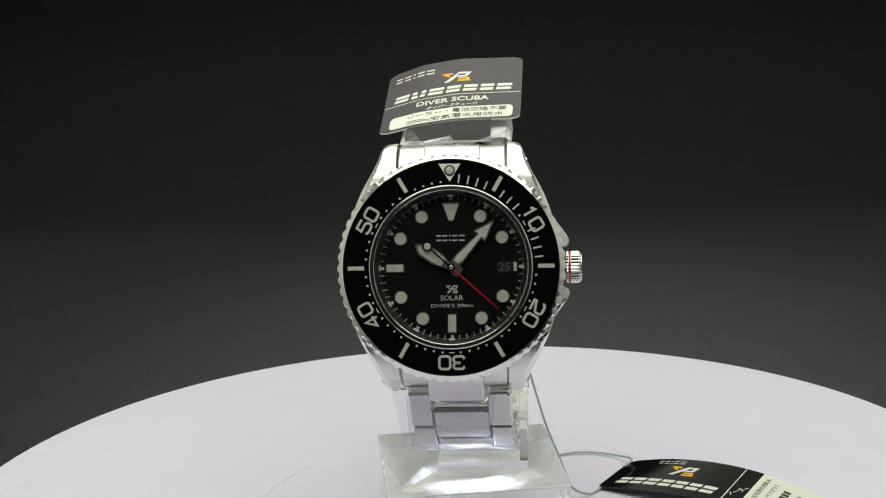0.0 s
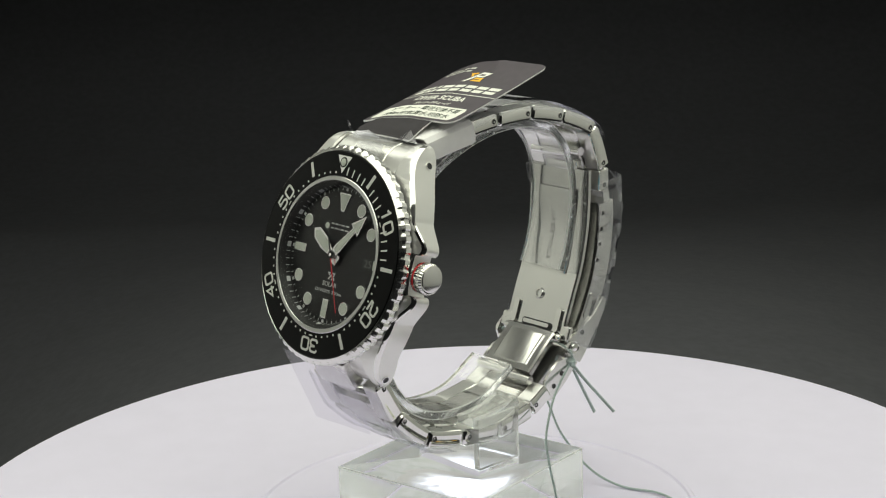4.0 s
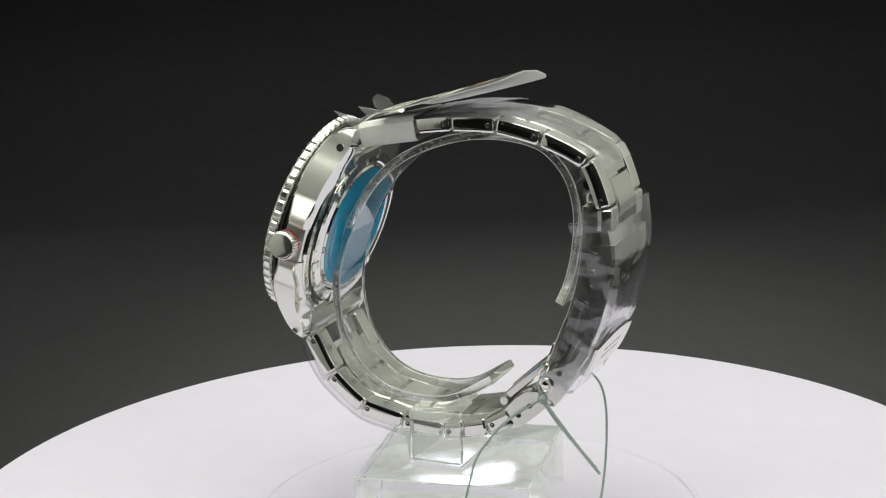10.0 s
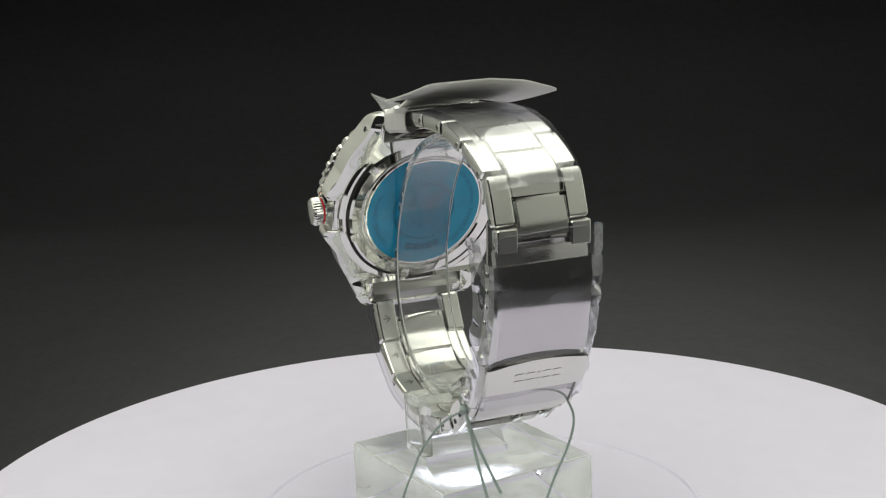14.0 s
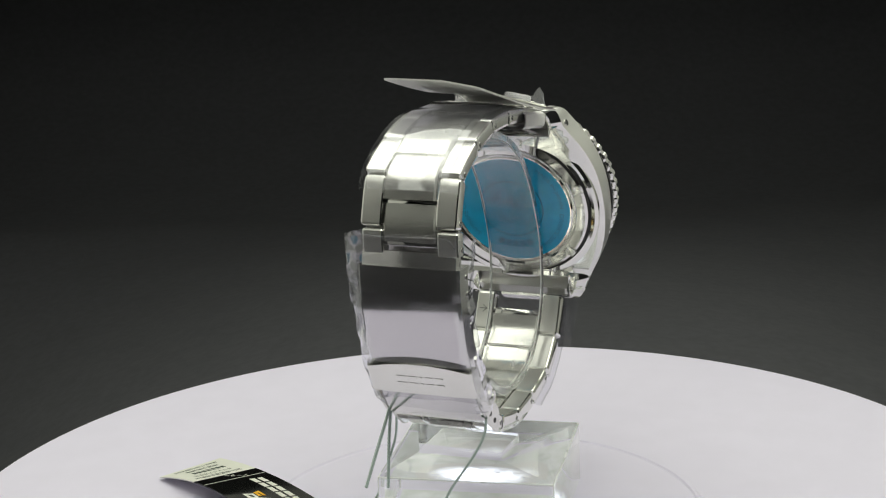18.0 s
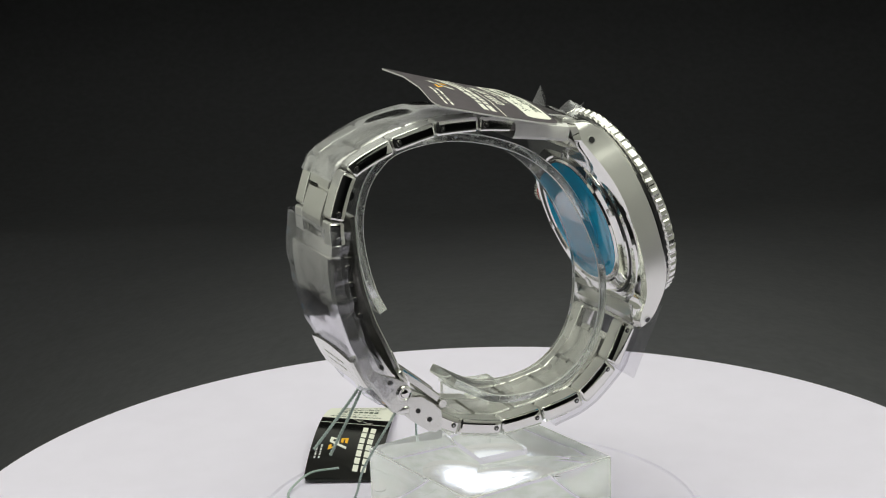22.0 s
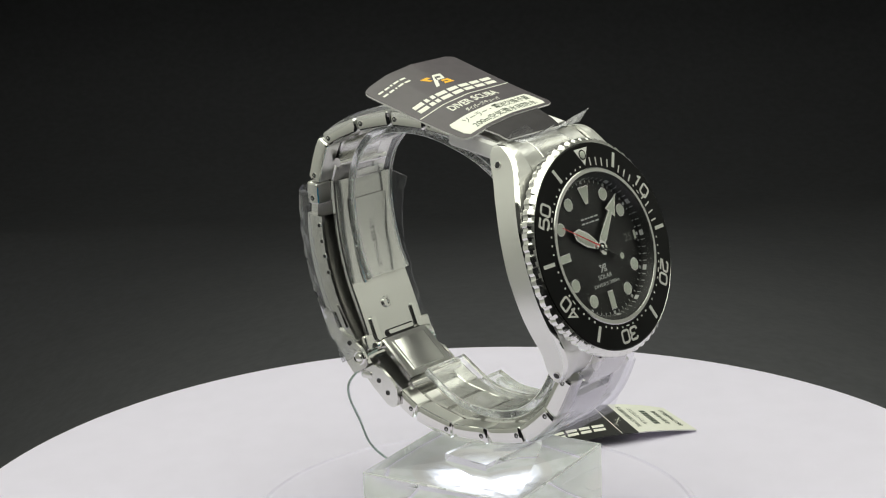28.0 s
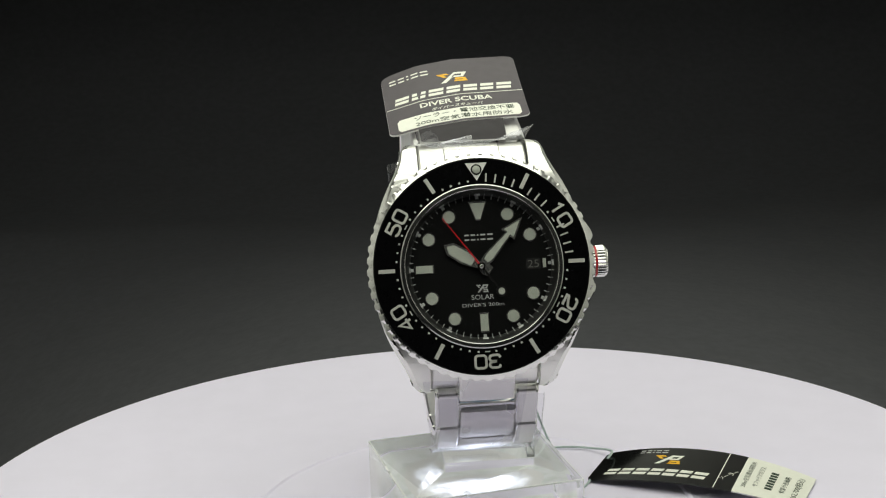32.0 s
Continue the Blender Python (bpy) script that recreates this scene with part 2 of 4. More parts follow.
def letters(body, height, depth=0.06, width=None, slant=0.0, bold=0.0):
    """Text as a mesh, its middle at the origin, in the x-y plane."""
    cu = bpy.data.curves.new("letters", "FONT")
    cu.body, cu.resolution_u, cu.offset = body, 3, bold
    ob = bpy.data.objects.new("letters", cu)
    scene.collection.objects.link(ob)
    me = ob.evaluated_get(bpy.context.evaluated_depsgraph_get()).to_mesh()
    bm = bmesh.new()
    bm.from_mesh(me)
    bpy.data.objects.remove(ob)
    xs, ys = [v.co.x for v in bm.verts], [v.co.y for v in bm.verts]
    k = height / (max(ys) - min(ys))
    kx = width / (max(xs) - min(xs)) if width else k
    cx, cy = (max(xs) + min(xs)) / 2, (max(ys) + min(ys)) / 2
    for v in bm.verts:
        v.co = Vector(((v.co.x - cx) * kx + slant * (v.co.y - cy) * k, (v.co.y - cy) * k, 0))
    up = bmesh.ops.extrude_face_region(bm, geom=list(bm.faces))
    for g in up["geom"]:
        if isinstance(g, bmesh.types.BMVert):
            g.co.z += depth
    return bm


def bars(widths, height, gap, depth=0.06, slant=0.0):
    """A word mark as plain blocks, its middle at the origin."""
    total = sum(widths) + gap * (len(widths) - 1)
    x = -total / 2
    out = None
    for w in widths:
        h = height / 2
        b = prism([(x - slant * h, -h), (x + w - slant * h, -h), (x + w + slant * h, h), (x + slant * h, h)], 0, depth)
        out = b if out is None else join(out, b)
        x += w + gap
    return out


def word_blocks(place, widths, height, gap, mat, parent, slant=0.0, depth=0.03, stroke=0.0):
    """A word mark as plain blocks, one part each; place(bm, x) sets a block down at x. With a stroke each block is a pair of level bars."""
    x = -(sum(widths) + gap * (len(widths) - 1)) / 2
    for w in widths:
        if stroke:
            lift = (height - stroke) / 2
            place_bm = join(*[moved(bars([w], stroke, 0, depth, slant), at(slant * q, q)) for q in (lift, -lift)])
        else:
            place_bm = bars([w], height, 0, depth, slant)
        part("mark_block", place(place_bm, x + w / 2), mat, parent)
        x += w + gap


def moved(bm, m):
    bm.transform(m)
    return bm


def at(x, y, z=0.0, rz=0.0, rx=0.0, ry=0.0):
    return Matrix.LocRotScale((x, y, z), Euler((radians(rx), radians(ry), radians(rz))), None)


def plates(*outlines):
    """Flat printed shapes, each a hair above the last."""
    return join(*[prism(o, 0, 0.03 + 0.004 * k) for k, o in enumerate(outlines)])


def emblem_white(k=1.0):
    return moved(plates([(-2.3, -1.8), (-1.3, -1.8), (1.5, 1.8), (0.5, 1.8)], [(0.3, 1.15), (2.6, 1.15), (2.9, 1.8), (0.7, 1.8)], [(1.5, -0.1), (2.1, -0.1), (2.9, 1.75), (2.2, 1.75)], [(0.2, -0.1), (2.1, -0.1), (2.3, 0.45), (0.4, 0.45)]), Matrix.Scale(k, 4))


def emblem_accent(k=1.0):
    return moved(plates([(-2.4, 1.2), (-0.5, 1.2), (-0.9, 1.8), (-2.9, 1.8)], [(-1.6, 0.3), (-0.9, 0.3), (-2.1, 1.75), (-2.85, 1.75)], [(0.4, -0.95), (2.3, -0.95), (2.6, -0.4), (0.6, -0.4)], [(0.2, -1.8), (2.9, -1.8), (2.6, -1.25), (0.5, -1.25)], [(2.1, -1.7), (2.8, -1.7), (2.5, -0.5), (1.9, -0.5)]), Matrix.Scale(k, 4))


# ---- how the turntable turns ----
AXIS = Matrix.Translation((-0.000746, 0, 0)) @ Matrix.Rotation(radians(-3.8), 4, "Z")
TURNING = []


def spin(t):
    return Matrix.Rotation(radians(-10.958 * t + 0.00081 * t * (t - 32)), 4, "Z") @ AXIS


def turns(ob):
    TURNING.append(ob)
    return ob


# ---- the photo box ----
def slab(name, x0, x1, y0, y1, z0, z1, label, mat):
    ob = part(name, box(x0, x1, y0, y1, z0, z1), mat)
    return tagged(ob, label, "wall", kind="structure")


def backdrop_mesh():
    """A black cloth: flat under the turntable, sloped away at its sides and behind to darken it there, then curving up.
    """
    top = [(y, -16 - 0.0004 * min(max(0, y - 110), 160) ** 2 - 0.128 * max(0, y - 270)) for y in range(-150, 431, 20)]
    low = top[-1][1]
    top += [(462 + 250 * math.sin(radians(a)), low + 248 - 250 * math.cos(radians(a))) for a in range(-4, 91, 6)] + [(712, 560)]
    bm = bmesh.new()
    xs = list(range(-690, -239, 50)) + list(range(-230, 231, 10)) + list(range(240, 691, 50))

    # side slope put into the shape to darken the cloth left and right
    def shade_drop(x, y):
        d, k = (max(0.0, 10 - x), 0.0018) if x < 10 else (max(0.0, x - 40), 0.0018)
        drop = k * d * d if d < 220 else k * 220 * (2 * min(d, 300) - 220)
        return drop * min(1.0, max(0.0, (430 - y) / 220.0))

    for off in (0.0, 3.0):
        rows = [[bm.verts.new((x, y + off, z - off - shade_drop(x, y))) for x in xs] for y, z in top]
        for a, b in zip(rows, rows[1:]):
            for i in range(len(xs) - 1):
                bm.faces.new((a[i], a[i + 1], b[i + 1], b[i]))
    return bm


tagged(part("backdrop", backdrop_mesh(), M_WALL), "matt black cloth backdrop curving up behind the turntable", "backdrop", kind="structure")
# white panels out of view, added to brighten what the steel reflects
slab("wall_left", -262, -252, -230, 385, -90, 335, "unseen white side panel added for reflections in the steel", M_SIDE)
slab("wall_right", 252, 262, -200, 385, -60, 335, "unseen white side panel added for reflections in the steel", M_SIDE)
slab("wall_right_reflector", 252, 262, -390, -201, 105, 335, "unseen white front panel added for reflections", M_SIDE)
slab("wall_front", -700, 700, -532, -524, -310, 560, "dark wall behind the camera", M_WALL)
slab("ceiling", -700, 700, -532, 910, 562, 572, "dark ceiling above the photo box", M_WALL)
slab("floor", -700, 700, -532, 900, -320, -310, "dark floor in front of the photo box", M_WALL)
slab("wall_east", 692, 700, -524, 900, -310, 560, "dark wall beside the photo box", M_WALL)
slab("wall_west", -700, -692, -524, 900, -310, 560, "dark wall beside the photo box", M_WALL)
slab("box_roof", -330, 330, -520, 400, 336, 346, "unseen white roof panel added for reflections", M_SIDE)
# rear reflector kept out of view, added to brighten the bracelet's shoulders
slab("wall_back_reflector", -330, 330, 402, 412, 150, 346, "unseen white rear reflector above the backdrop cloth", M_SIDE)

lamp = thing("roof_lamp", "flat white lamp panel under the box roof", "lamp")
part("housing", box(-194, 194, -239, 229, 315, 334, 3.0), M_DARKPLASTIC, lamp)
part("diffuser", box(-190, 190, -234, 224, 303, 315, 1.5), M_PAPER, lamp, "white diffuser")

# ---- turntable ----
table = turns(thing("turntable", "round white plastic turntable with a faint moulded ring", "turntable"))
part("disc", lathe([(0.01, -0.9), (40, -0.9), (108.2, -0.9), (108.4, -0.4), (108.0, 0.0), (46.0, 0.0), (45.3, 0.0), (44.9, 0.35), (44.2, 0.35), (43.8, 0.0), (43.0, 0.0), (0.01, 0.0)], 192), M_TABLE, table)
part("drum", lathe([(70, -15.9), (70, -0.95)], 96), M_DARKPLASTIC, table, "dark base drum")
# emitting disc added to give the bright spot inside the block
part("glow_disc", lathe([(12.2, 0.01), (12.2, 0.05)], 64, at(0.4, -3, 0)), added_glow(), table, "glowing disc added under the stand for its bright spot")

# ---- acrylic stand ----
stand = turns(thing("display_stand", "clear acrylic watch stand with a C ring on a square block", "display stand"))
BLOCK = at(0.2, -2.9, 0, 9.6)


def welded(name, first, others, mat, parent, label):
    """One solid out of overlapping solids glued together."""
    ob = new(name, finish(first, mat, name))
    extra = []
    for bm in others:
        o = new("piece", finish(bm, mat, "piece"))
        mod = ob.modifiers.new("weld", "BOOLEAN")
        mod.operation, mod.object, mod.solver = "UNION", o, "EXACT"
        extra.append(o)
    me = bpy.data.meshes.new_from_object(ob.evaluated_get(bpy.context.evaluated_depsgraph_get()))
    ob.modifiers.clear()
    ob.data = me
    for o in extra:
        bpy.data.objects.remove(o)
    ob.parent = parent
    return tagged(ob, label)


block = welded("block", box(-17.3, 17.3, -17.3, 17.3, -0.4, 12.5, 0.3, BLOCK), [box(-5.8, 11.7, -8.6, 2.0, 11.0, 14.2, 0.2)], M_BLOCK, stand, "thick square block with a glued foot")
block.data.materials.append(M_EDGE)
for p in block.data.polygons:
    if p.area < 34.0 * 0.6 * 1e-6 and max(abs(q) for q in BLOCK.to_3x3().inverted() @ p.normal) < 0.98 and p.center.z < 0.0127:
        p.material_index = 1
part("upright", box(10.2, 11.8, -8.6, 2.0, 14.23, 24.6, 0.25), M_ACRYLIC, stand)
pad_mat, pad_nt, pad_bsdf = material("mottled_glue")
pad_noise = noise_node(pad_nt, 260.0, 5.0)
pad_nt.links.new(colours(pad_nt, pad_noise.outputs["Fac"], (0.70, 0.72, 0.74), (0.84, 0.84, 0.90), 0.36, 0.58), pad_bsdf.inputs["Base Color"])
pad_bsdf.inputs["Roughness"].default_value = 0.35
part("glue_pad", box(-16.6, 16.6, -16.6, 16.6, -0.2, 0.004, 0.0, BLOCK), pad_mat, stand, "mottled dried glue under the block")
C_PATH = [(0, 20.6, 46.8), (0, 22.5, 51), (0, 24, 57), (0, 24.6, 63), (0, 23.8, 68.5), (0, 21.6, 73), (0, 17, 76.9), (0, 8.5, 78.3), (0, 0, 77.3), (0, -9, 74.0), (0, -15.5, 69.2),
          (0, -20, 63.5), (0, -23.7, 56.3), (0, -25.9, 49.5), (0, -26.2, 42), (0, -24.8, 35.5), (0, -21.3, 29.8), (0, -16, 26.1), (0, -9, 24.8), (0, -1.5, 25.7), (0, 6.4, 30.2)]
ring_sec = [(-5.5, -0.65), (-5.3, -0.85), (5.6, -0.85), (5.8, -0.65), (5.8, 0.65), (5.6, 0.85), (-5.3, 0.85), (-5.5, 0.65)]
c_ring = part("c_ring", sweep(smooth_path(C_PATH, 90), ring_sec), [M_RINGACRYL, M_FROST, M_EDGE], stand, "clear C ring with rough sawn edges")
for p in c_ring.data.polygons:
    p.material_index = 1 if abs(p.normal.x) > 0.9 else 2 if abs(p.normal.x) > 0.4 else 0
part("tongue", sweep(smooth_path([(0, -8.6, 23.6), (0, -3, 23.9), (0, 2.0, 25.9)], 8), [(5.9, -0.9), (11.8, -0.9), (11.8, 0.9), (5.9, 0.9)]), M_ACRYLIC, stand)
for ob in stand.children:
    ob.visible_shadow = False


# ---- the watch ----
watch = turns(thing("watch", "steel dive watch with black dial, black bezel and steel bracelet", "wristwatch"))
HEAD = Matrix(((1, 0, 0, 0.0), (0, 0.3024, -0.9532, -33.6), (0, 0.9532, 0.3024, 60.3), (0, 0, 0, 1)))


def curve_at(table_rows, u):
    us = [r[0] for r in table_rows]
    return float(np.interp(u, us, [r[1] for r in table_rows]))


FRONT = [(-21.7, -9.2), (-20.9, -7.7), (-19.3, -5.7), (-16.3, -4.0), (-13, -3.1), (-10, -2.8), (0, -2.7), (5, -2.8), (12, -3.2), (16.8, -3.9), (20, -5.1), (22, -6.8), (22.9, -8.9)]
BACK = [(-21.7, -9.9), (-19.5, -10.3), (-17.4, -9.8), (-14.6, -8.8), (-8.7, -8.5), (0, -8.4), (9, -8.6), (14.5, -9.4), (17.3, -10.1), (20, -10.7), (22.9, -10.2)]


def case_mesh():
    side = [(9.9, 16.6), (9.9, 22.2), (10.5, 22.8), (11.5, 22.7), (12.3, 22.0), (12.8, 20.8), (13.2, 19.4), (14.2, 17.2), (15.4, 15), (16.5, 12.7), (17.5, 10), (18.3, 7), (18.8, 3.5), (18.95, 0),
            (18.8, -3.5), (18.3, -7), (17.5, -10), (16.6, -12.4), (15.4, -14.8), (14.2, -17), (13.3, -19), (12.8, -20.2), (12.2, -21.1), (11.3, -21.7), (10.4, -21.7), (9.9, -21.2), (9.9, -16.6)]
    # the crown side flares into two guards with a notch between them
    right = [p for p in side if p[1] >= 9.9] + [(17.7, 9.2), (18.5, 8.0), (19.4, 6.8), (20.2, 5.7), (20.6, 4.8), (20.5, 4.1), (20.0, 3.6), (18.95, 3.3), (18.95, -3.3),
             (20.0, -3.6), (20.5, -4.1), (20.6, -4.8), (20.2, -5.7), (19.4, -6.8), (18.5, -8.0), (17.7, -9.2)] + [p for p in side if p[1] <= -9.9]
    def eased(line):
        ends = [p for p in line if abs(p[0]) < 9.95]
        curve = smooth_path([(x, u, 0) for x, u in line if abs(x) >= 9.95], 150)
        return [ends[0], ends[1]] + [(p.x, p.y) for p in curve] + ends[2:]

    loop = eased(right) + [(-x, u) for x, u in reversed(eased(side))]
    front_line = [(p.x, p.y) for p in smooth_path([(u, h, 0) for u, h in FRONT], 80)]
    back_line = [(p.x, p.y) for p in smooth_path([(u, h, 0) for u, h in BACK], 80)]
    bm = bmesh.new()

    def ring(shrink, front, d):
        out = []
        for x, u in loop:
            s = shrink if abs(x) > 9.95 else 0.0
            px, pu = x - math.copysign(1, x) * s, u
            h = curve_at(front_line if front else back_line, u) - (0.55 * max(0.0, x - 17.7) if front else 0.0)
            out.append(bm.verts.new((px, pu * (1 - s * 0.004), h + d)))
        return out

    r0 = ring(0.75, True, 0.1)
    r1 = ring(0.2, True, -0.2)
    r2 = ring(0.0, True, -0.5)
    r3 = ring(0.0, False, 0.6)
    r4 = ring(2.0, False, 0.0)
    n = len(loop)
    for k, (a, b) in enumerate(((r0, r1), (r1, r2), (r2, r3), (r3, r4))):
        for i in range(n):
            f = bm.faces.new((a[i], a[(i + 1) % n], b[(i + 1) % n], b[i]))
            f.material_index = 1 if k in (0, 1, 3) else 0
    for ring_ in (r0, r4):
        edges = [bm.edges.get((ring_[i], ring_[(i + 1) % n])) for i in range(n)]
        made = bmesh.ops.triangle_fill(bm, edges=edges, use_beauty=True)
        for g in made["geom"]:
            if isinstance(g, bmesh.types.BMFace):
                g.material_index = 0 if ring_ is r0 else 1
        if ring_ is r0:
            # follow the curve of the front from lug to lug
            cap = [g for g in made["geom"] if isinstance(g, bmesh.types.BMFace)]
            rim = set(r0)
            for k in range(36):
                u = -21.0 + 1.2 * k
                geom = cap + list({e for f in cap for e in f.edges}) + list({v for f in cap for v in f.verts})
                cut = bmesh.ops.bisect_plane(bm, geom=geom, dist=1e-5, plane_co=(0, u, 0), plane_no=(0, 1, 0))
                cap = [g for g in cut["geom"] if isinstance(g, bmesh.types.BMFace)]
                for v in [g for g in cut["geom_cut"] if isinstance(g, bmesh.types.BMVert) and g not in rim]:
                    v.co.z = curve_at(front_line, v.co.y) + 0.1 - 0.55 * max(0.0, v.co.x - 17.0)
    bm.transform(HEAD)
    return bm


part("case", case_mesh(), [M_CASE, M_POLISH], watch, "brushed steel case with polished chamfers", 28)


def coin(a, k):
    f = abs((a * 60 / (2 * math.pi)) % 1.0 - 0.5) * 2
    return -0.30 * max(0.0, 1 - (f / 0.54) ** 2) ** 0.6 * (1.0 if k < 4 else 0.08) if k in (1, 2, 3, 4) else 0.0


bezel = part("bezel", lathe([(17.6, -2.42), (19.6, -2.38), (20.1, -2.12), (20.1, -0.95), (19.55, -0.42), (19.05, -0.14), (18.95, -0.25), (17.0, -0.4)], 960, HEAD, True, coin), M_BEZEL, watch, "polished steel bezel with a scalloped edge", 25)
# a solid dark ring stands in for the shade under the bezel
part("gap_shade", lathe([(17.6, -2.43), (19.25, -2.43), (19.25, -2.95), (17.6, -2.95)], 120, HEAD, True), M_PINSHADE, bezel, "dark ring painted as the shade under the bezel")
part("insert", lathe([(14.4, 0.12), (14.5, 0.2), (18.85, -0.045), (18.94, -0.12), (18.85, -0.3), (14.4, -0.3)], 144, HEAD, True), M_INSERT, bezel, "glossy black bezel insert", 20)


def insert_z(r):
    return 0.2 - 0.22 * (r - 14.5) / 3.9


def on_bezel(bm, angle, r, extra=0.0):
    return moved(bm, HEAD @ Matrix.Rotation(radians(-angle), 4, "Z") @ at(0, r, insert_z(r) + 0.01 + extra, 0, -3.2))


def ribbon(points, width, depth=0.05, closed=False):
    """A flat stroke of even width along a line in the x-y plane."""
    p = [Vector((x, y)) for x, y in points]
    n = len(p)
    bm = bmesh.new()
    rails = []
    for i in range(n):
        a = p[(i - 1) % n] if closed or i else p[i]
        b = p[(i + 1) % n] if closed or i < n - 1 else p[i]
        d1, d2 = (p[i] - a), (b - p[i])
        d1 = d1.normalized() if d1.length else d2.normalized()
        d2 = d2.normalized() if d2.length else d1
        t = (d1 + d2).normalized()
        side = Vector((-t.y, t.x)) * (width / 2 / max(0.5, t.dot(d1)))
        rails.append([bm.verts.new((q.x, q.y, z)) for q in (p[i] + side, p[i] - side) for z in (0, depth)])
    for i in range(n if closed else n - 1):
        a, b = rails[i], rails[(i + 1) % n]
        for j, k in ((0, 1), (1, 3), (3, 2), (2, 0)):
            bm.faces.new((a[j], a[k], b[k], b[j]))
    if not closed:
        for r in (rails[0], rails[-1]):
            bm.faces.new((r[0], r[1], r[3], r[2]))
    return bm


def arc(cx, cy, r, a0, a1, n=5):
    return [(cx + r * math.cos(radians(a0 + (a1 - a0) * k / n)), cy + r * math.sin(radians(a0 + (a1 - a0) * k / n))) for k in range(n + 1)]


def digit(d):
    """Engraved numerals with square shoulders: a stroke in a box 1.9 wide and 2.2 high."""
    w, h, r = 0.95, 1.1, 0.5
    if d == "0":
        return [(arc(w - r, h - r, r, 0, 90) + arc(r - w, h - r, r, 90, 180) + arc(r - w, r - h, r, 180, 270) + arc(w - r, r - h, r, 270, 360), True)]
    if d == "1":
        return [([(-0.55, 0.62), (0.1, h), (0.1, -h)], False)]
    if d == "2":
        return [([(-w, 0.5)] + arc(r - w, h - r, r, 180, 90) + arc(w - r, h - r, r, 90, 0) + arc(w - r, 0.28, r, 0, -70) + [(-w, -0.72), (-w, -h), (w, -h)], False)]
    if d == "3":
        return [([(-w, 0.62)] + arc(r - w, h - 0.45, 0.45, 170, 90) + arc(w - r, h - r, r, 90, -80) + [(-0.3, 0.03)], False),
                ([(-0.3, 0.03)] + arc(w - 0.52, -h + 0.56, 0.54, 85, -90) + arc(r - w, -h + 0.45, 0.45, 270, 190) + [(-w, -0.62)], False)]
    if d == "4":
        return [([(0.45, -h), (0.45, h), (-w, -0.42), (w, -0.42)], False)]
    return [([(w - 0.1, h), (-w + 0.1, h), (-w + 0.02, 0.12), (0.3, 0.18)] + arc(w - 0.55, -h + 0.62, 0.6, 80, -90) + [(-0.4, -h)] + arc(r - w, -h + 0.45, 0.42, 270, 190), False)]


def numeral(word):
    out = []
    for ch, x in zip(word, (-1.25, 1.25)):
        for pts, closed in digit(ch):
            out.append(moved(ribbon(pts, 0.43, 0.05, closed), at(x, 0)))
    return join(*out)


for k, word in ((1, "10"), (2, "20"), (3, "30"), (4, "40"), (5, "50")):
    part("numeral", on_bezel(numeral(word), 60 * k, 16.7), M_ENGRAVED, bezel)
part("triangle", on_bezel(join(prism([(-1.95, 1.45), (-1.5, 1.45), (0, -1.0), (0, -1.75)], 0, 0.05), prism([(1.95, 1.45), (0, -1.75), (0, -1.0), (1.5, 1.45)], 0, 0.05), prism([(-1.5, 1.45), (1.5, 1.45), (0.0, -1.0)], 0, 0.05)), 0, 16.7), M_PRINT, bezel)
part("pip_cup", on_bezel(lathe([(0.95, 0.0), (0.95, 0.08), (0.72, 0.1), (0.72, 0.0)], 28, None, True), 0, 16.95, 0.045), M_BLACKHAND, bezel, "dark cup round the lume pip")
part("pip", on_bezel(lathe([(0.7, 0.0), (0.7, 0.1), (0.5, 0.2)], 24), 0, 16.95, 0.045), M_LUME, bezel, "round lume pip")
for k in range(60):
    if k % 10 == 0:
        if k:
            part("minute_mark", on_bezel(box(-0.45, 0.45, -0.1, 0.1, 0, 0.05), 6 * k, 14.95), M_ENGRAVED, bezel)
        continue
    if k % 5 == 0:
        part("minute_mark", on_bezel(box(-0.34, 0.34, -1.45, 1.45, 0, 0.06), 6 * k, 16.7), M_ENGRAVED, bezel)
    elif k < 20 and k not in (9, 16, 17, 18, 19):
        part("minute_mark", on_bezel(box(-0.14, 0.14, -0.75, 0.75, 0, 0.05), 6 * k, 15.55), M_ENGRAVED, bezel)
    else:
        part("minute_mark", on_bezel(box(-0.17, 0.17, -0.17, 0.17, 0, 0.05), 6 * k, 15.0), M_ENGRAVED, bezel)

part("crystal_ring", lathe([(14.38, -0.1), (14.38, 0.2), (14.2, 0.33), (13.6, 0.36), (13.5, 0.28), (13.5, -0.1)], 144, HEAD, True), M_RINGSTEEL, watch, "satin steel ring round the crystal", 25)
crystal = part("crystal", lathe([(13.45, 0.2), (13.45, 0.42), (13.2, 0.5)], 96, HEAD), [M_CRYSTAL, M_CLEAR], watch, "clear flat crystal")
for p in crystal.data.polygons:
    if p.normal.dot(HEAD.to_3x3() @ Vector((0, 0, 1))) < 0.3:
        p.material_index = 1
crystal.visible_shadow = False
part("chapter_ring", lathe([(13.49, 0.2), (13.3, 0.1), (12.95, -0.6), (12.45, -1.85), (12.5, -2.2), (13.49, -2.2)], 144, HEAD, True), plain("dark_chapter_ring", (0.012, 0.012, 0.012), 0.45), watch, "dark sloping ring round the dial")

# dial, its marks and writing
DZ = -1.95
dial = part("dial", lathe([(12.6, DZ - 0.3), (12.6, DZ)], 120, HEAD), M_DIAL, watch, "black dial with round lume dots")


def on_dial(bm, x=0.0, y=0.0, z=0.0, turn=0.0):
    return moved(bm, HEAD @ at(x, y, DZ + 0.01 + z, -turn))


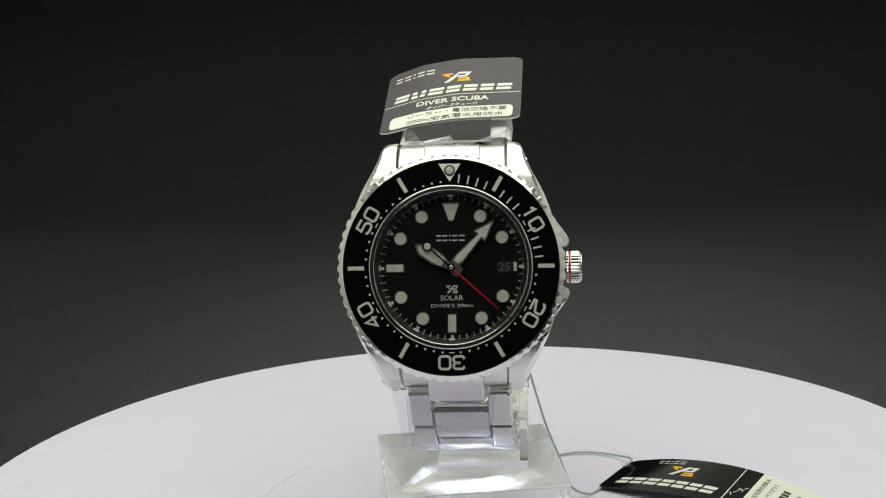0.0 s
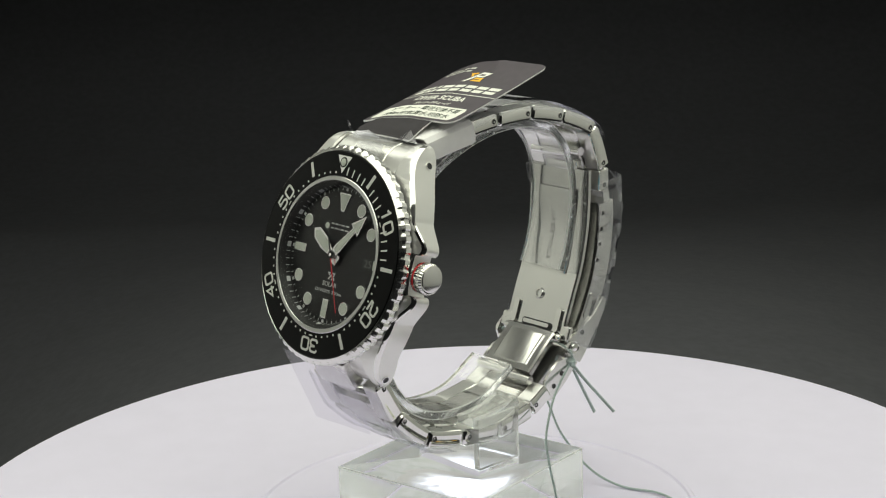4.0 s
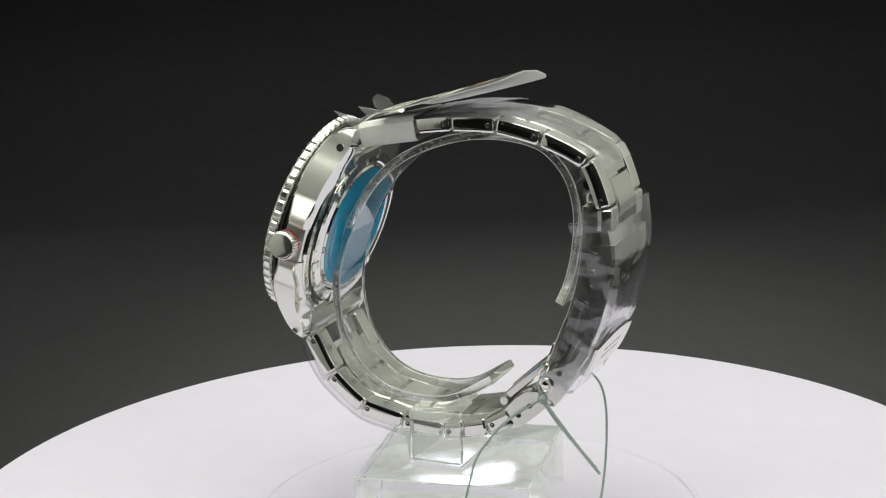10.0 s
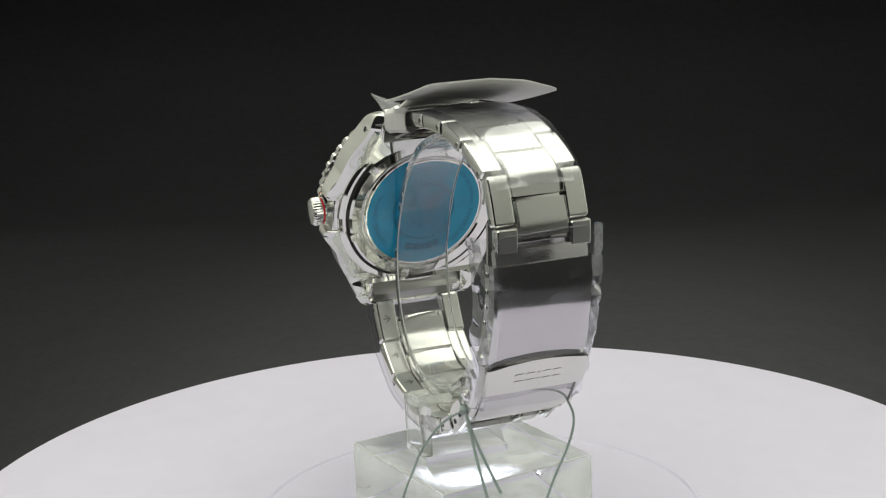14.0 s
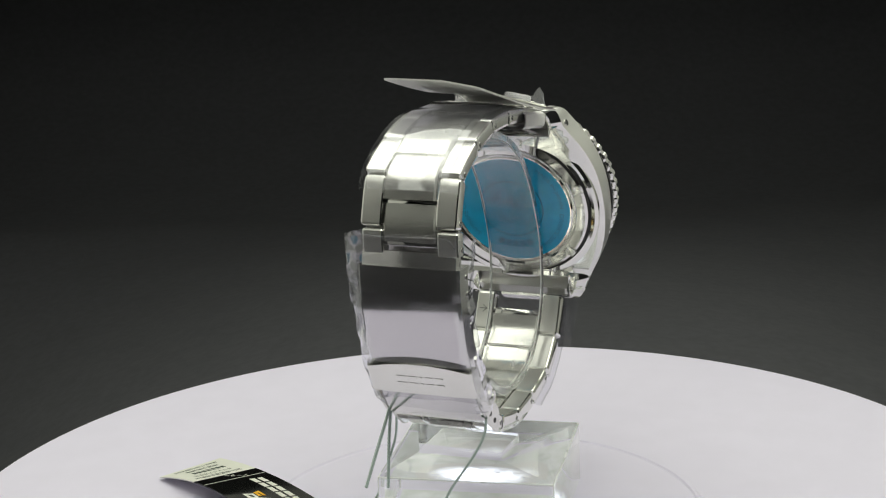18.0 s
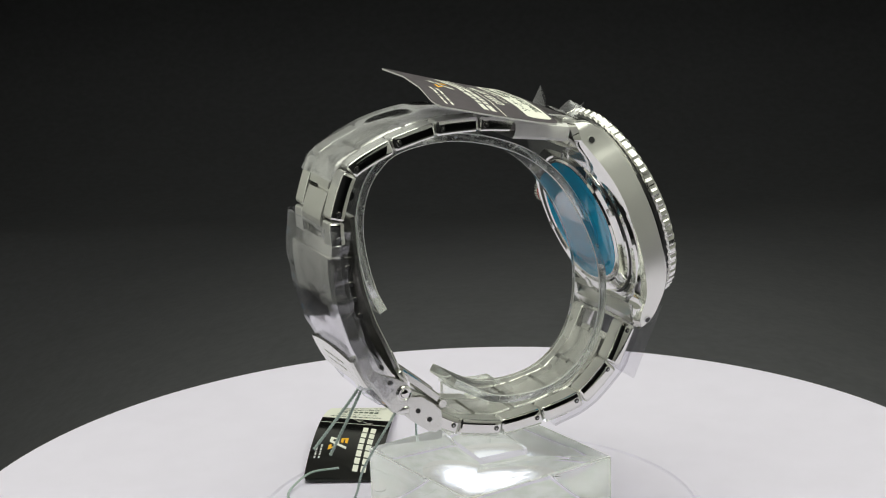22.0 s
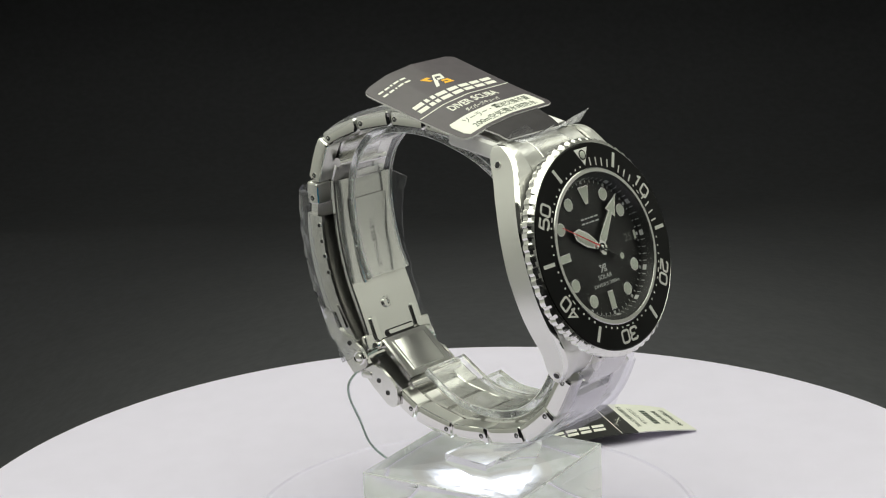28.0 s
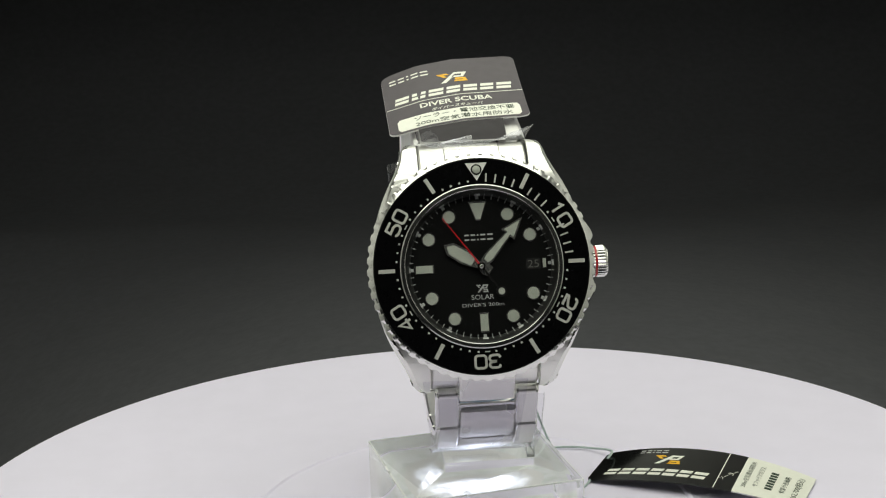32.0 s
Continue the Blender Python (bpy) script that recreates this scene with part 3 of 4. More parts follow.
def framed(outline, name, x, y, turn=0.0):
    cx = sum(p[0] for p in outline) / len(outline)
    cy = sum(p[1] for p in outline) / len(outline)
    part("marker_frame", on_dial(prism(outline, 0, 0.22), x, y, 0, turn), M_SATIN, dial)
    inner = [(cx + (px - cx) * 0.86, cy + (py - cy) * 0.86) for px, py in outline]
    part(name, on_dial(prism(inner, 0.0, 0.26), x, y, 0, turn), M_LUME, dial)


for h in range(12):
    a = radians(30 * h)
    if h == 0:
        framed([(-1.62, 11.45), (1.62, 11.45), (0.45, 8.1), (-0.45, 8.1)][::-1], "hour_marker", 0, 0)
    elif h == 6:
        framed([(-0.8, -11.6), (0.8, -11.6), (0.8, -8.1), (-0.8, -8.1)], "hour_marker", 0, 0)
    elif h == 9:
        framed([(-11.7, -0.75), (-8.3, -0.75), (-8.3, 0.75), (-11.7, 0.75)], "hour_marker", 0, 0)
    elif h == 3:
        framed([(10.9, -0.9), (11.55, -0.9), (11.55, 0.9), (10.9, 0.9)], "hour_marker", 0, 0)
    else:
        cx, cy = 10.35 * math.sin(a), 10.35 * math.cos(a)
        framed([(1.22 * math.cos(q * math.pi / 14), 1.22 * math.sin(q * math.pi / 14)) for q in range(28)], "hour_marker", cx, cy)
for k in range(60):
    big = k % 5 == 0
    part("minute_tick", on_dial(moved(box(-0.28 if big else -0.07, 0.28 if big else 0.07, 11.95 if not big else 11.9, 12.5, 0, 0.04), Matrix.Rotation(radians(-6 * k), 4, "Z"))), M_GREYPRINT, dial)
for k in range(12):
    block_bm = box(-0.5, 0.5, -0.36, 0.36, 0, 0.03)
    part("ring_block", moved(block_bm, HEAD @ Matrix.Rotation(radians(-30 * k), 4, "Z") @ at(0, 12.66, -1.2, 0, 68.2) @ at(0, 0, 0.02)), M_GREYPRINT, dial)
for k in range(60):
    if k % 5:
        part("ring_tick", moved(box(-0.06, 0.06, -0.36, 0.36, 0, 0.03), HEAD @ Matrix.Rotation(radians(-6 * k), 4, "Z") @ at(0, 12.66, -1.2, 0, 68.2) @ at(0, 0, 0.02)), M_GREYPRINT, dial)
part("date_window", on_dial(prism([(8.05, -0.95), (10.6, -0.95), (10.6, 0.95), (8.05, 0.95)], 0, 0.03)), M_DATE, dial, "recessed date window")
part("date_number", on_dial(letters("25", 1.35, 0.02, 2.0), 9.3, 0, 0.04), M_DATEPRINT, dial)
word_blocks(lambda bm, x: on_dial(bm, x - 0.1, 5.2), [0.8, 0.8, 0.3, 0.9, 1.0], 1.1, 0.3, M_GREYPRINT, dial, 0.0, 0.03, 0.28)
part("emblem", on_dial(join(emblem_white(0.38), emblem_accent(0.38)), 0, -3.85), M_GREYPRINT, dial)
part("dial_word", on_dial(letters("SOLAR", 0.85, 0.04, 4.0), 0, -5.35), M_GREYPRINT, dial)
part("dial_word", on_dial(letters("DIVER'S 200m", 0.62, 0.04, 7.4), 0, -6.7), M_GREYPRINT, dial)


def hand(name, outline, z, angle, label, frame_mat=M_SATIN):
    return part(name, on_dial(prism(outline, 0, 0.16), 0, 0, z, angle), frame_mat, watch, label)


MIN_A, HOUR_A = 42.9, 302.5
hh = hand("hour_hand", [(-0.9, -1.9), (0.9, -1.9), (1.1, -0.9), (0.55, 0.3), (1.35, 3.4), (1.2, 6.3), (0.0, 7.6), (-1.2, 6.3), (-1.35, 3.4), (-0.55, 0.3), (-1.1, -0.9)], 0.5, HOUR_A, "broad steel hour hand filled with lume")
part("lume", on_dial(prism([(-0.75, 1.6), (0.75, 1.6), (1.0, 3.5), (0.9, 6.0), (0, 7.0), (-0.9, 6.0), (-1.0, 3.5)], 0, 0.05), 0, 0, 0.665, HOUR_A), M_LUME, hh)
mh = hand("minute_hand", [(-0.55, -0.6), (0.55, -0.6), (0.95, 2.0), (0.55, 7.3), (1.5, 7.3), (0.0, 11.4), (-1.5, 7.3), (-0.55, 7.3), (-0.95, 2.0)], 0.75, MIN_A, "arrow-shaped steel minute hand filled with lume")
part("lume", on_dial(prism([(-0.45, 1.3), (0.45, 1.3), (0.68, 2.2), (0.32, 7.6), (1.1, 7.6), (0.0, 10.6), (-1.1, 7.6), (-0.32, 7.6), (-0.68, 2.2)], 0, 0.05), 0, 0, 0.915, MIN_A), M_LUME, mh)
part("hand_cap", on_dial(lathe([(0.34, 0.9), (0.34, 1.24), (0.26, 1.3)], 24)), M_SATIN, watch)
SECONDS = Matrix.Translation((0, -33.6 * MM, 60.3 * MM)) @ HEAD.to_3x3().to_4x4() @ Matrix.Translation((0, 0, (DZ + 1.12) * MM))
second_hand = part("second_hand", join(prism([(-0.13, 0.2), (0.13, 0.2), (0.06, 10.9), (-0.06, 10.9)], 0, 0.06)), M_RED, watch, "thin red second hand with a black tail")
part("tail", join(prism([(-0.16, -4.9), (0.16, -4.9), (0.16, 0.2), (-0.16, 0.2)], 0.0, 0.07), lathe([(0.95, 0.0), (0.95, 0.09), (0.6, 0.09), (0.6, 0.0)], 24, at(0, -5.6), True), lathe([(0.7, 0.0), (0.7, 0.12)], 20)), M_BLACKHAND, second_hand, "black tail with a ring")
part("lume_dot", lathe([(0.6, 0.0), (0.6, 0.07)], 20, at(0, -5.6)), M_LUME, second_hand)

# crown
CROWN = HEAD @ at(0, -0.1, -5.3, 0, 0, 90)
crown = part("crown", lathe([(1.6, 17.5), (1.6, 19.9), (2.4, 20.05), (2.85, 20.2), (2.85, 20.5), (2.6, 20.52), (2.6, 20.93), (2.85, 20.95), (2.85, 22.3), (2.5, 22.75), (2.2, 22.8)], 240, CROWN, False, lambda a, k: -0.17 * (0.5 - 0.5 * math.cos(30 * a)) if k in (3, 4, 7, 8) else 0.0), M_POLISH, watch, "fluted steel screw-down crown", 25)
part("cap", lathe([(2.3, 22.7), (2.3, 22.86), (2.15, 22.92)], 48, CROWN), M_CLASP, crown)
part("red_ring", lathe([(2.55, 20.54), (2.74, 20.56), (2.74, 20.89), (2.55, 20.91)], 60, CROWN, True), M_RED, crown)

# lug holes
for sx in (1, -1):
    for x, u, nn, lean in ((13.3, 19.2, -8.3, 20), (12.95, -19.9, -8.1, -22)):
        place = HEAD @ at(sx * x, u, nn, lean * sx, 0, 90 * sx)
        # flat dark disc in place of a shaded hole
        part("lug_hole", lathe([(0.62, -0.1), (0.62, 0.1)], 20, place), M_PINSHADE, watch)
        part("hole_rim", lathe([(0.6, -0.1), (0.6, 0.14), (0.72, 0.14), (0.78, -0.1)], 24, place, True), M_POLISH, watch)

# caseback
back = part("caseback", lathe([(18.1, -8.2), (17.95, -8.8), (17.3, -9.15), (16.6, -8.95), (16.45, -8.6), (16.1, -8.6), (15.9, -9.3), (15.4, -9.6), (13.7, -9.75), (13.3, -9.5), (12.9, -9.5), (12.6, -9.85), (0.01, -9.85)], 120, HEAD), M_POLISH, watch, "polished steel screwed caseback", 15)
# dark filling puts the shade of this recess into its colour
part("groove", lathe([(16.45, -8.98), (16.15, -9.02), (15.95, -9.02), (15.7, -9.3), (15.7, -8.9), (16.45, -8.9)], 96, HEAD, True), M_PINSHADE, back, "dark ring painted as shade in the caseback groove")
part("inner_groove", lathe([(13.3, -9.45), (13.25, -9.54), (12.95, -9.54), (12.9, -9.45)], 96, HEAD, True), M_RINGSTEEL, back)
part("blue_film", lathe([(12.3, -9.86), (12.3, -9.93)], 72, HEAD), M_BLUE, back, "blue protective film")
for k in range(6):
    part("notch", moved(box(-0.8, 0.8, 14.3, 16.2, -9.82, -9.2, 0.12), HEAD @ Matrix.Rotation(radians(60 * k + 12), 4, "Z")), M_SATIN, back)
part("emblem_ring", lathe([(6.45, -9.94), (6.6, -9.965), (6.75, -9.94)], 60, HEAD, True), M_DEEPBLUE, back)
BACK_FACE = HEAD @ at(0, 0, -9.935, 0, 0, 180)


def round_word(body, size, width, r, angle):
    """Letters bent round the caseback's rim; no letters, a row of plain bars."""
    bm = letters(body, size, 0.03, width) if body else bars([width / 6] * 5, size, width / 24, 0.03)
    for v in bm.verts:
        a = v.co.x / r
        q = r + v.co.y
        v.co.x, v.co.y = q * math.sin(a), q * math.cos(a)
    return moved(bm, BACK_FACE @ Matrix.Rotation(radians(-angle), 4, "Z"))


part("stamped_mark", round_word("", 1.5, 7.5, 8.6, 180), M_DEEPBLUE, back)
part("stamped_word", round_word("MADE IN JAPAN", 0.95, 10.0, 10.6, 62), M_DEEPBLUE, back)
part("stamped_word", round_word("SAPPHIRE CRYSTAL", 0.95, 12.5, 10.6, 262), M_DEEPBLUE, back)
part("stamped_word", round_word("DIVER'S 200m", 0.95, 9.5, 10.6, 122), M_DEEPBLUE, back)
# a breaking wave: broken curls round an eye, with spray flung to one side
wave_rng = random.Random(11)
for k in range(8):
    r0 = 0.5 + 0.42 * k
    for m in range(2 + k // 3):
        a0 = wave_rng.uniform(0, 2 * math.pi)
        span = wave_rng.uniform(0.7, 1.9)
        curl = [((r0 + 0.12 * n / 7) * math.cos(a0 + span * n / 7) * 1.15, (r0 + 0.12 * n / 7) * math.sin(a0 + span * n / 7) * 0.85) for n in range(8)]
        part("stamped_curl", moved(ribbon(curl, 0.13, 0.02), BACK_FACE @ at(0.6, -0.9, 0.002)), M_DEEPBLUE, back)
for k in range(26):
    x, y = wave_rng.uniform(-4.6, 3.6), wave_rng.uniform(1.6, 4.3)
    d, lean = wave_rng.uniform(0.3, 0.9), wave_rng.uniform(0.2, 0.9)
    spray = [(x - d, y - d * lean), (x, y + 0.08), (x + d, y + d * lean)]
    part("stamped_spray", moved(ribbon(spray, 0.12, 0.02), BACK_FACE @ at(0, 0, 0.002 + 0.0006 * k)), M_DEEPBLUE, back)


def yz_plate(outline, x0, x1):
    """A plate with its outline in the y-z plane."""
    m = Matrix(((0, 0, 1, 0), (1, 0, 0, 0), (0, 1, 0, 0), (0, 0, 0, 1)))
    return prism(outline, min(x0, x1), max(x0, x1), m)


# bracelet
def link_frame(a, b, xc):
    d = Vector((0, b[0] - a[0], b[1] - a[1]))
    mid = Vector((xc, (a[0] + b[0]) / 2, (a[1] + b[1]) / 2))
    d.normalize()
    out = Vector((0, -d.z, d.y))
    m = Matrix((Vector((1, 0, 0)), d, out)).transposed().to_4x4()
    m.translation = mid
    return m, math.hypot(b[0] - a[0], b[1] - a[1])


def bent_piece(points, i, xc, lo, hi, thick):
    """One outer link: a bevelled bar that bends a little with the chain."""
    p = [Vector((0, *q)) for q in points]
    p = [2 * p[0] - p[1]] + p + [2 * p[-1] - p[-2]]
    a, b, c, d = p[i:i + 4]
    gap = 0.1 / (c - b).length
    path = []
    for f in (0.0, 0.03, 0.07, 0.2, 0.4, 0.6, 0.8, 0.93, 0.97, 1.0):
        t = gap + f * (1 - 2 * gap)
        curve = 0.5 * (2 * b + (c - a) * t + (2 * a - 5 * b + 4 * c - d) * t * t + (3 * b - a - 3 * c + d) * t ** 3)
        path.append(b.lerp(c, t).lerp(curve, 0.55) + Vector((xc, 0, 0)))
    h, e = thick / 2, 0.36
    sec = [(lo + e, -h), (hi - e, -h), (hi - 0.1, -h + 0.1), (hi, -h + e), (hi + 0.09, -h * 0.4), (hi + 0.09, h * 0.4), (hi, h - e), (hi - 0.1, h - 0.1), (hi - e, h), (lo + e, h), (lo + 0.1, h - 0.1), (lo, h - e), (lo - 0.09, h * 0.4), (lo - 0.09, -h * 0.4), (lo, -h + e), (lo + 0.1, -h + 0.1)]
    bm = sweep(path, sec)
    bm.verts.ensure_lookup_table()
    n = len(sec)
    cx = (lo + hi) / 2 + xc
    for r, s in ((0, 0.42), (1, 0.12), (len(path) - 2, 0.12), (len(path) - 1, 0.42)):
        mid = path[r] + Vector(((lo + hi) / 2, 0, 0))
        for v in bm.verts[r * n:(r + 1) * n]:
            q = v.co - mid
            v.co -= Vector((math.copysign(s, q.x) if abs(q.x) > 0.1 else 0, 0, 0)) + (q - Vector((q.x, 0, 0))).normalized() * s
    return bm


def link_row(points, half, xcs, thick):
    """Outer pieces between the joints, centre pieces set half a pitch on."""
    for i, (a, b) in enumerate(zip(points, points[1:])):
        xc = (xcs[i] + xcs[i + 1]) / 2
        m, length = link_frame(a, b, xc)
        for s in (1, -1):
            lo, hi = (5.1, half) if s > 0 else (-half, -5.1)
            ob = part("outer_link", bent_piece(points, i, xc, lo, hi, thick), [M_POLISH, M_BRUSH], watch, "", 19)
            for p in ob.data.polygons:
                if abs(p.normal.x) < 0.3:
                    p.material_index = 1
            e = 1.35
            hole = m @ at(s * (half + 0.08), length / 2 - e, 0, 0, 0, 90 * s)
            # the hole's shade is a thin dark disc on the link's side
            part("pin_hole", lathe([(0.52, 0), (0.52, 0.05)], 16, hole), M_PINSHADE, ob)
            part("pin", lathe([(0.2, 0.03), (0.2, 0.07), (0.12, 0.08)], 12, hole @ at(0.1, 0.06)), M_RINGSTEEL, ob)
            part("pin_rim", lathe([(0.5, 0.0), (0.5, 0.06), (0.56, 0.06), (0.58, 0.0)], 18, hole, True), M_POLISH, ob)
    mids = [((a[0] + b[0]) / 2, (a[1] + b[1]) / 2) for a, b in zip(points, points[1:])]
    for i, (a, b) in enumerate(zip(points, points[1:])):
        m, length = link_frame(a, b, (xcs[i] + xcs[i + 1]) / 2)
        part("hinge_bar", box(-5.05, 5.05, -0.8, 0.8, -thick / 2 + 0.7, thick / 2 - 0.7, 0.3, m), M_POLISH, watch)
    for i in range(len(points) - 2):
        a, j, b = mids[i], points[i + 1], mids[i + 1]
        path = smooth_path([(xcs[i + 1], *a), (xcs[i + 1], *j), (xcs[i + 1], *b)], 8)
        path = [path[0].lerp(path[1], 0.42)] + path[1:-1] + [path[-1].lerp(path[-2], 0.42)]
        h = thick / 2 + 0.12
        part("centre_link", sweep(path, [(-4.95, -h + 0.3), (-4.7, -h), (4.7, -h), (4.95, -h + 0.3), (4.95, h - 0.35), (4.6, h), (-4.6, h), (-4.95, h - 0.35)]), M_BRUSH_X, watch)


# the chain runs from the upper lugs over the top and down the back
UPPER = [(-16.5, 77.6), (-7.8, 79.7), (1.2, 80.8), (10.05, 80.8), (18.8, 78.8), (27.3, 74.8), (30.6, 66.3), (30.6, 61.6)]
link_row(UPPER, 9.2, [0, 0.1, 0.3, 0.2, 0, -0.3, -0.8, -1.0], 2.8)
LOWER = [(12.0, 24.9), (7.1, 22.2), (-2.1, 20.3), (-11.0, 21.2), (-19.7, 23.4), (-26.4, 29.3), (-30.4, 37.0)]
link_row(LOWER, 9.2, [1.1, 1.1, 1.1, 1.0, 0.9, 0.7, 0.4], 3.3)
# small arrows stamped inside the lower links
for i in (2, 3, 4, 5):
    m, length = link_frame(LOWER[i], LOWER[i + 1], 1.0)
    arrow = join(ribbon([(0.75, 0), (-0.7, 0)], 0.15, 0.03), ribbon([(0.05, -0.75), (-0.8, 0), (0.05, 0.75)], 0.16, 0.036))
    part("stamped_arrow", moved(arrow, m @ at(7.1, 0.4, -1.66, 0, 180)), M_RINGSTEEL, watch)
# end links between the lugs
SEC_END = [(-9.6, -2.4), (9.6, -2.4), (9.6, -0.3), (9.3, 0.0), (-9.3, 0.0), (-9.6, -0.3)]
SEC_RIDGE = [(-5.0, -0.3), (5.0, -0.3), (5.0, 0.1), (4.85, 0.22), (-4.85, 0.22), (-5.0, 0.1)]
for path in ([(15.5, -3.8), (17.5, -4.35), (19.6, -5.35), (21.2, -6.7), (22.2, -8.4), (22.5, -9.6)], [(-21.2, -9.6), (-20.7, -8.1), (-19.2, -6.2), (-17.2, -4.75), (-15.0, -3.9)][::-1]):
    if path[0][0] < 0:
        sec = [(x, -o) for x, o in reversed(SEC_END)]
    else:
        sec = SEC_END
    end = part("end_link", moved(sweep([Vector((0, *q)) for q in path], sec), HEAD), M_BRUSH, watch, "fitted steel end link between the lugs")
    sec = SEC_RIDGE if path[0][0] > 0 else [(x, -o) for x, o in reversed(SEC_RIDGE)]
    part("ridge", moved(sweep([Vector((0, *q)) for q in path], sec), HEAD), M_BRUSH_X, end, "raised middle of the end link")
part("end_tongue", sweep([Vector((0.2, *q)) for q in ((-34.2, 41.0), (-33.0, 38.0), (-32.3, 36.9), (-31.7, 35.95))][::-1], [(-4.9, -1.3), (4.9, -1.3), (4.9, 1.0), (4.6, 1.3), (-4.6, 1.3), (-4.9, 1.0)][::-1]), M_BRUSH_X, watch)
# clasp
clasp = part("clasp_cover", sweep(smooth_path([(-0.5, 31.4, 59.6), (-0.5, 31.5, 57), (-0.5, 31.2, 53.5), (-0.5, 30.4, 49), (-0.4, 28.9, 44), (-0.4, 27.2, 40), (-0.3, 24.8, 35.6), (-0.2, 21.4, 30.6), (-0.2, 20.0, 28.8)], 40),
             [(-9.7, -3.2), (-9.7, 0.75), (-9.2, 1.3), (9.2, 1.3), (9.7, 0.75), (9.7, -3.2), (8.8, -3.2), (8.8, 0.4), (-8.8, 0.4), (-8.8, -3.2)][::-1]), [M_COVER, M_BRUSH], watch, "fine brushed steel folding clasp cover")
part("end_plate", box(-9.3, 8.9, 17.6, 20.6, 27.2, 28.9, 0.6, None, 3), M_SATIN, clasp, "rounded lower end of the cover")
part("lip", sweep(smooth_path([(-0.4, 31.0, 62.2), (-0.4, 31.3, 60.6), (-0.4, 31.4, 59.0)], 6), [(-9.0, -1.2), (-9.0, 0.5), (-8.4, 0.9), (8.4, 0.9), (9.0, 0.5), (9.0, -1.2)][::-1]), M_SATIN, clasp, "narrow satin lip at the end of the cover")
LOCK_SEC = [(-10.2, -1.2), (-10.2, 1.6), (-9.8, 2.05), (-6, 2.15), (-2, 2.15), (2, 2.15), (6, 2.15), (9.8, 2.05), (10.2, 1.6), (10.2, -1.2), (9.75, -1.2), (9.75, 1.4), (-9.75, 1.4), (-9.75, -1.2)]


def arched(bm, top, bow):
    """Bow the upper edge of the lock: its middle stands higher than its sides."""
    for v in bm.verts:
        if v.co.z > top - 2.6:
            f = -bow * min(1.0, ((v.co.x + 0.4) / 9.9) ** 2) * (v.co.z - top + 2.6) / 2.6
            v.co.z += f
            v.co.y += f * 0.42
    return bm


lock = part("flip_lock", arched(sweep(smooth_path([(-0.4, 28.2, 41.6), (-0.4, 27.4, 39.6), (-0.4, 26.5, 37.6), (-0.4, 25.2, 35.2)], 16),
            LOCK_SEC[::-1]), 41.6, 1.7), [M_SATIN], watch, "satin steel flip lock with an embossed mark")
LOCK_TOP = Matrix(((1, 0, 0, -0.4), (0, -0.42, 0.907, 28.78), (0, -0.907, -0.42, 37.2), (0, 0, 0, 1)))
word_blocks(lambda bm, x: moved(bm, LOCK_TOP @ at(x, 0, -0.03)), [1.5, 1.4, 0.5, 1.6, 1.8], 2.1, 0.6, M_SATIN, lock, 0.0, 0.04, 0.5)
for s in (1, -1):
    part("ear", yz_plate([(28.4, 40.6), (25.4, 37.4), (23.2, 36.0), (20.8, 35.1), (18.6, 33.8), (17.5, 32.0), (18.0, 30.2), (20.0, 29.0), (21.2, 28.4), (22.8, 30.2), (26.4, 35.0), (28.8, 39.2)], 9.72 * s - 0.3, 10.25 * s - 0.3), M_SATIN, lock, "rounded side plate of the lock")
    part("hinge_screw", lathe([(1.5, 0), (1.5, 0.3), (1.25, 0.5), (1.05, 0.35), (0.85, 0.35), (0.7, 0.6), (0.1, 0.65)], 32, at(s * 10.2 - 0.3, 19.3, 32.0, 0, 0, 90 * s)), M_POLISH, watch)
    part("lock_pin", lathe([(0.5, 0), (0.5, 0.12), (0.35, 0.06)], 18, at(s * 10.25 - 0.3, 22.0, 34.5, 0, 0, 90 * s)), M_PINSHADE, lock)
    part("side_slot", yz_plate([(25.9, 41.3), (25.4, 41.8), (24.9, 41.4), (22.9, 37.5), (23.2, 37.0), (23.8, 37.3)], 9.7 * s - 0.4, 9.95 * s - 0.4), M_POLISH, clasp)
    for y, z in ((30.5, 57.6), (30.0, 54.4), (29.4, 51.4), (28.6, 48.2)):
        # dark disc laid on the side as the shade of a hole
        part("spring_hole", lathe([(0.42, 0), (0.42, 0.06)], 14, at(s * 9.72 - 0.45, y - 1.4, z, 0, 0, 90 * s)), M_PINSHADE, clasp)
        part("hole_rim", lathe([(0.42, 0.0), (0.42, 0.1), (0.58, 0.1), (0.62, 0.0)], 18, at(s * 9.72 - 0.45, y - 1.4, z, 0, 0, 90 * s), True), M_POLISH, clasp)
    part("fold_link", yz_plate([(11.3, 23.0), (12.4, 22.5), (13.8, 22.9), (17.2, 25.6), (20.4, 28.6), (17.4, 30.4), (15.0, 30.0), (12.6, 28.2), (11.2, 26.6), (10.9, 24.6)], 8.9 * s + 0.5, 9.5 * s + 0.5), M_SATIN, watch, "side plate of the folding clasp")
    part("fold_pin", lathe([(0.5, 0), (0.5, 0.1), (0.35, 0.05)], 14, at(s * 9.5 + 0.5, 15.9, 27.4, 0, 0, 90 * s)), M_PINSHADE, watch)
    part("fold_pin", lathe([(0.5, 0), (0.5, 0.1), (0.35, 0.05)], 14, at(s * 9.5 + 0.5, 13.6, 25.3, 0, 0, 90 * s)), M_PINSHADE, watch)


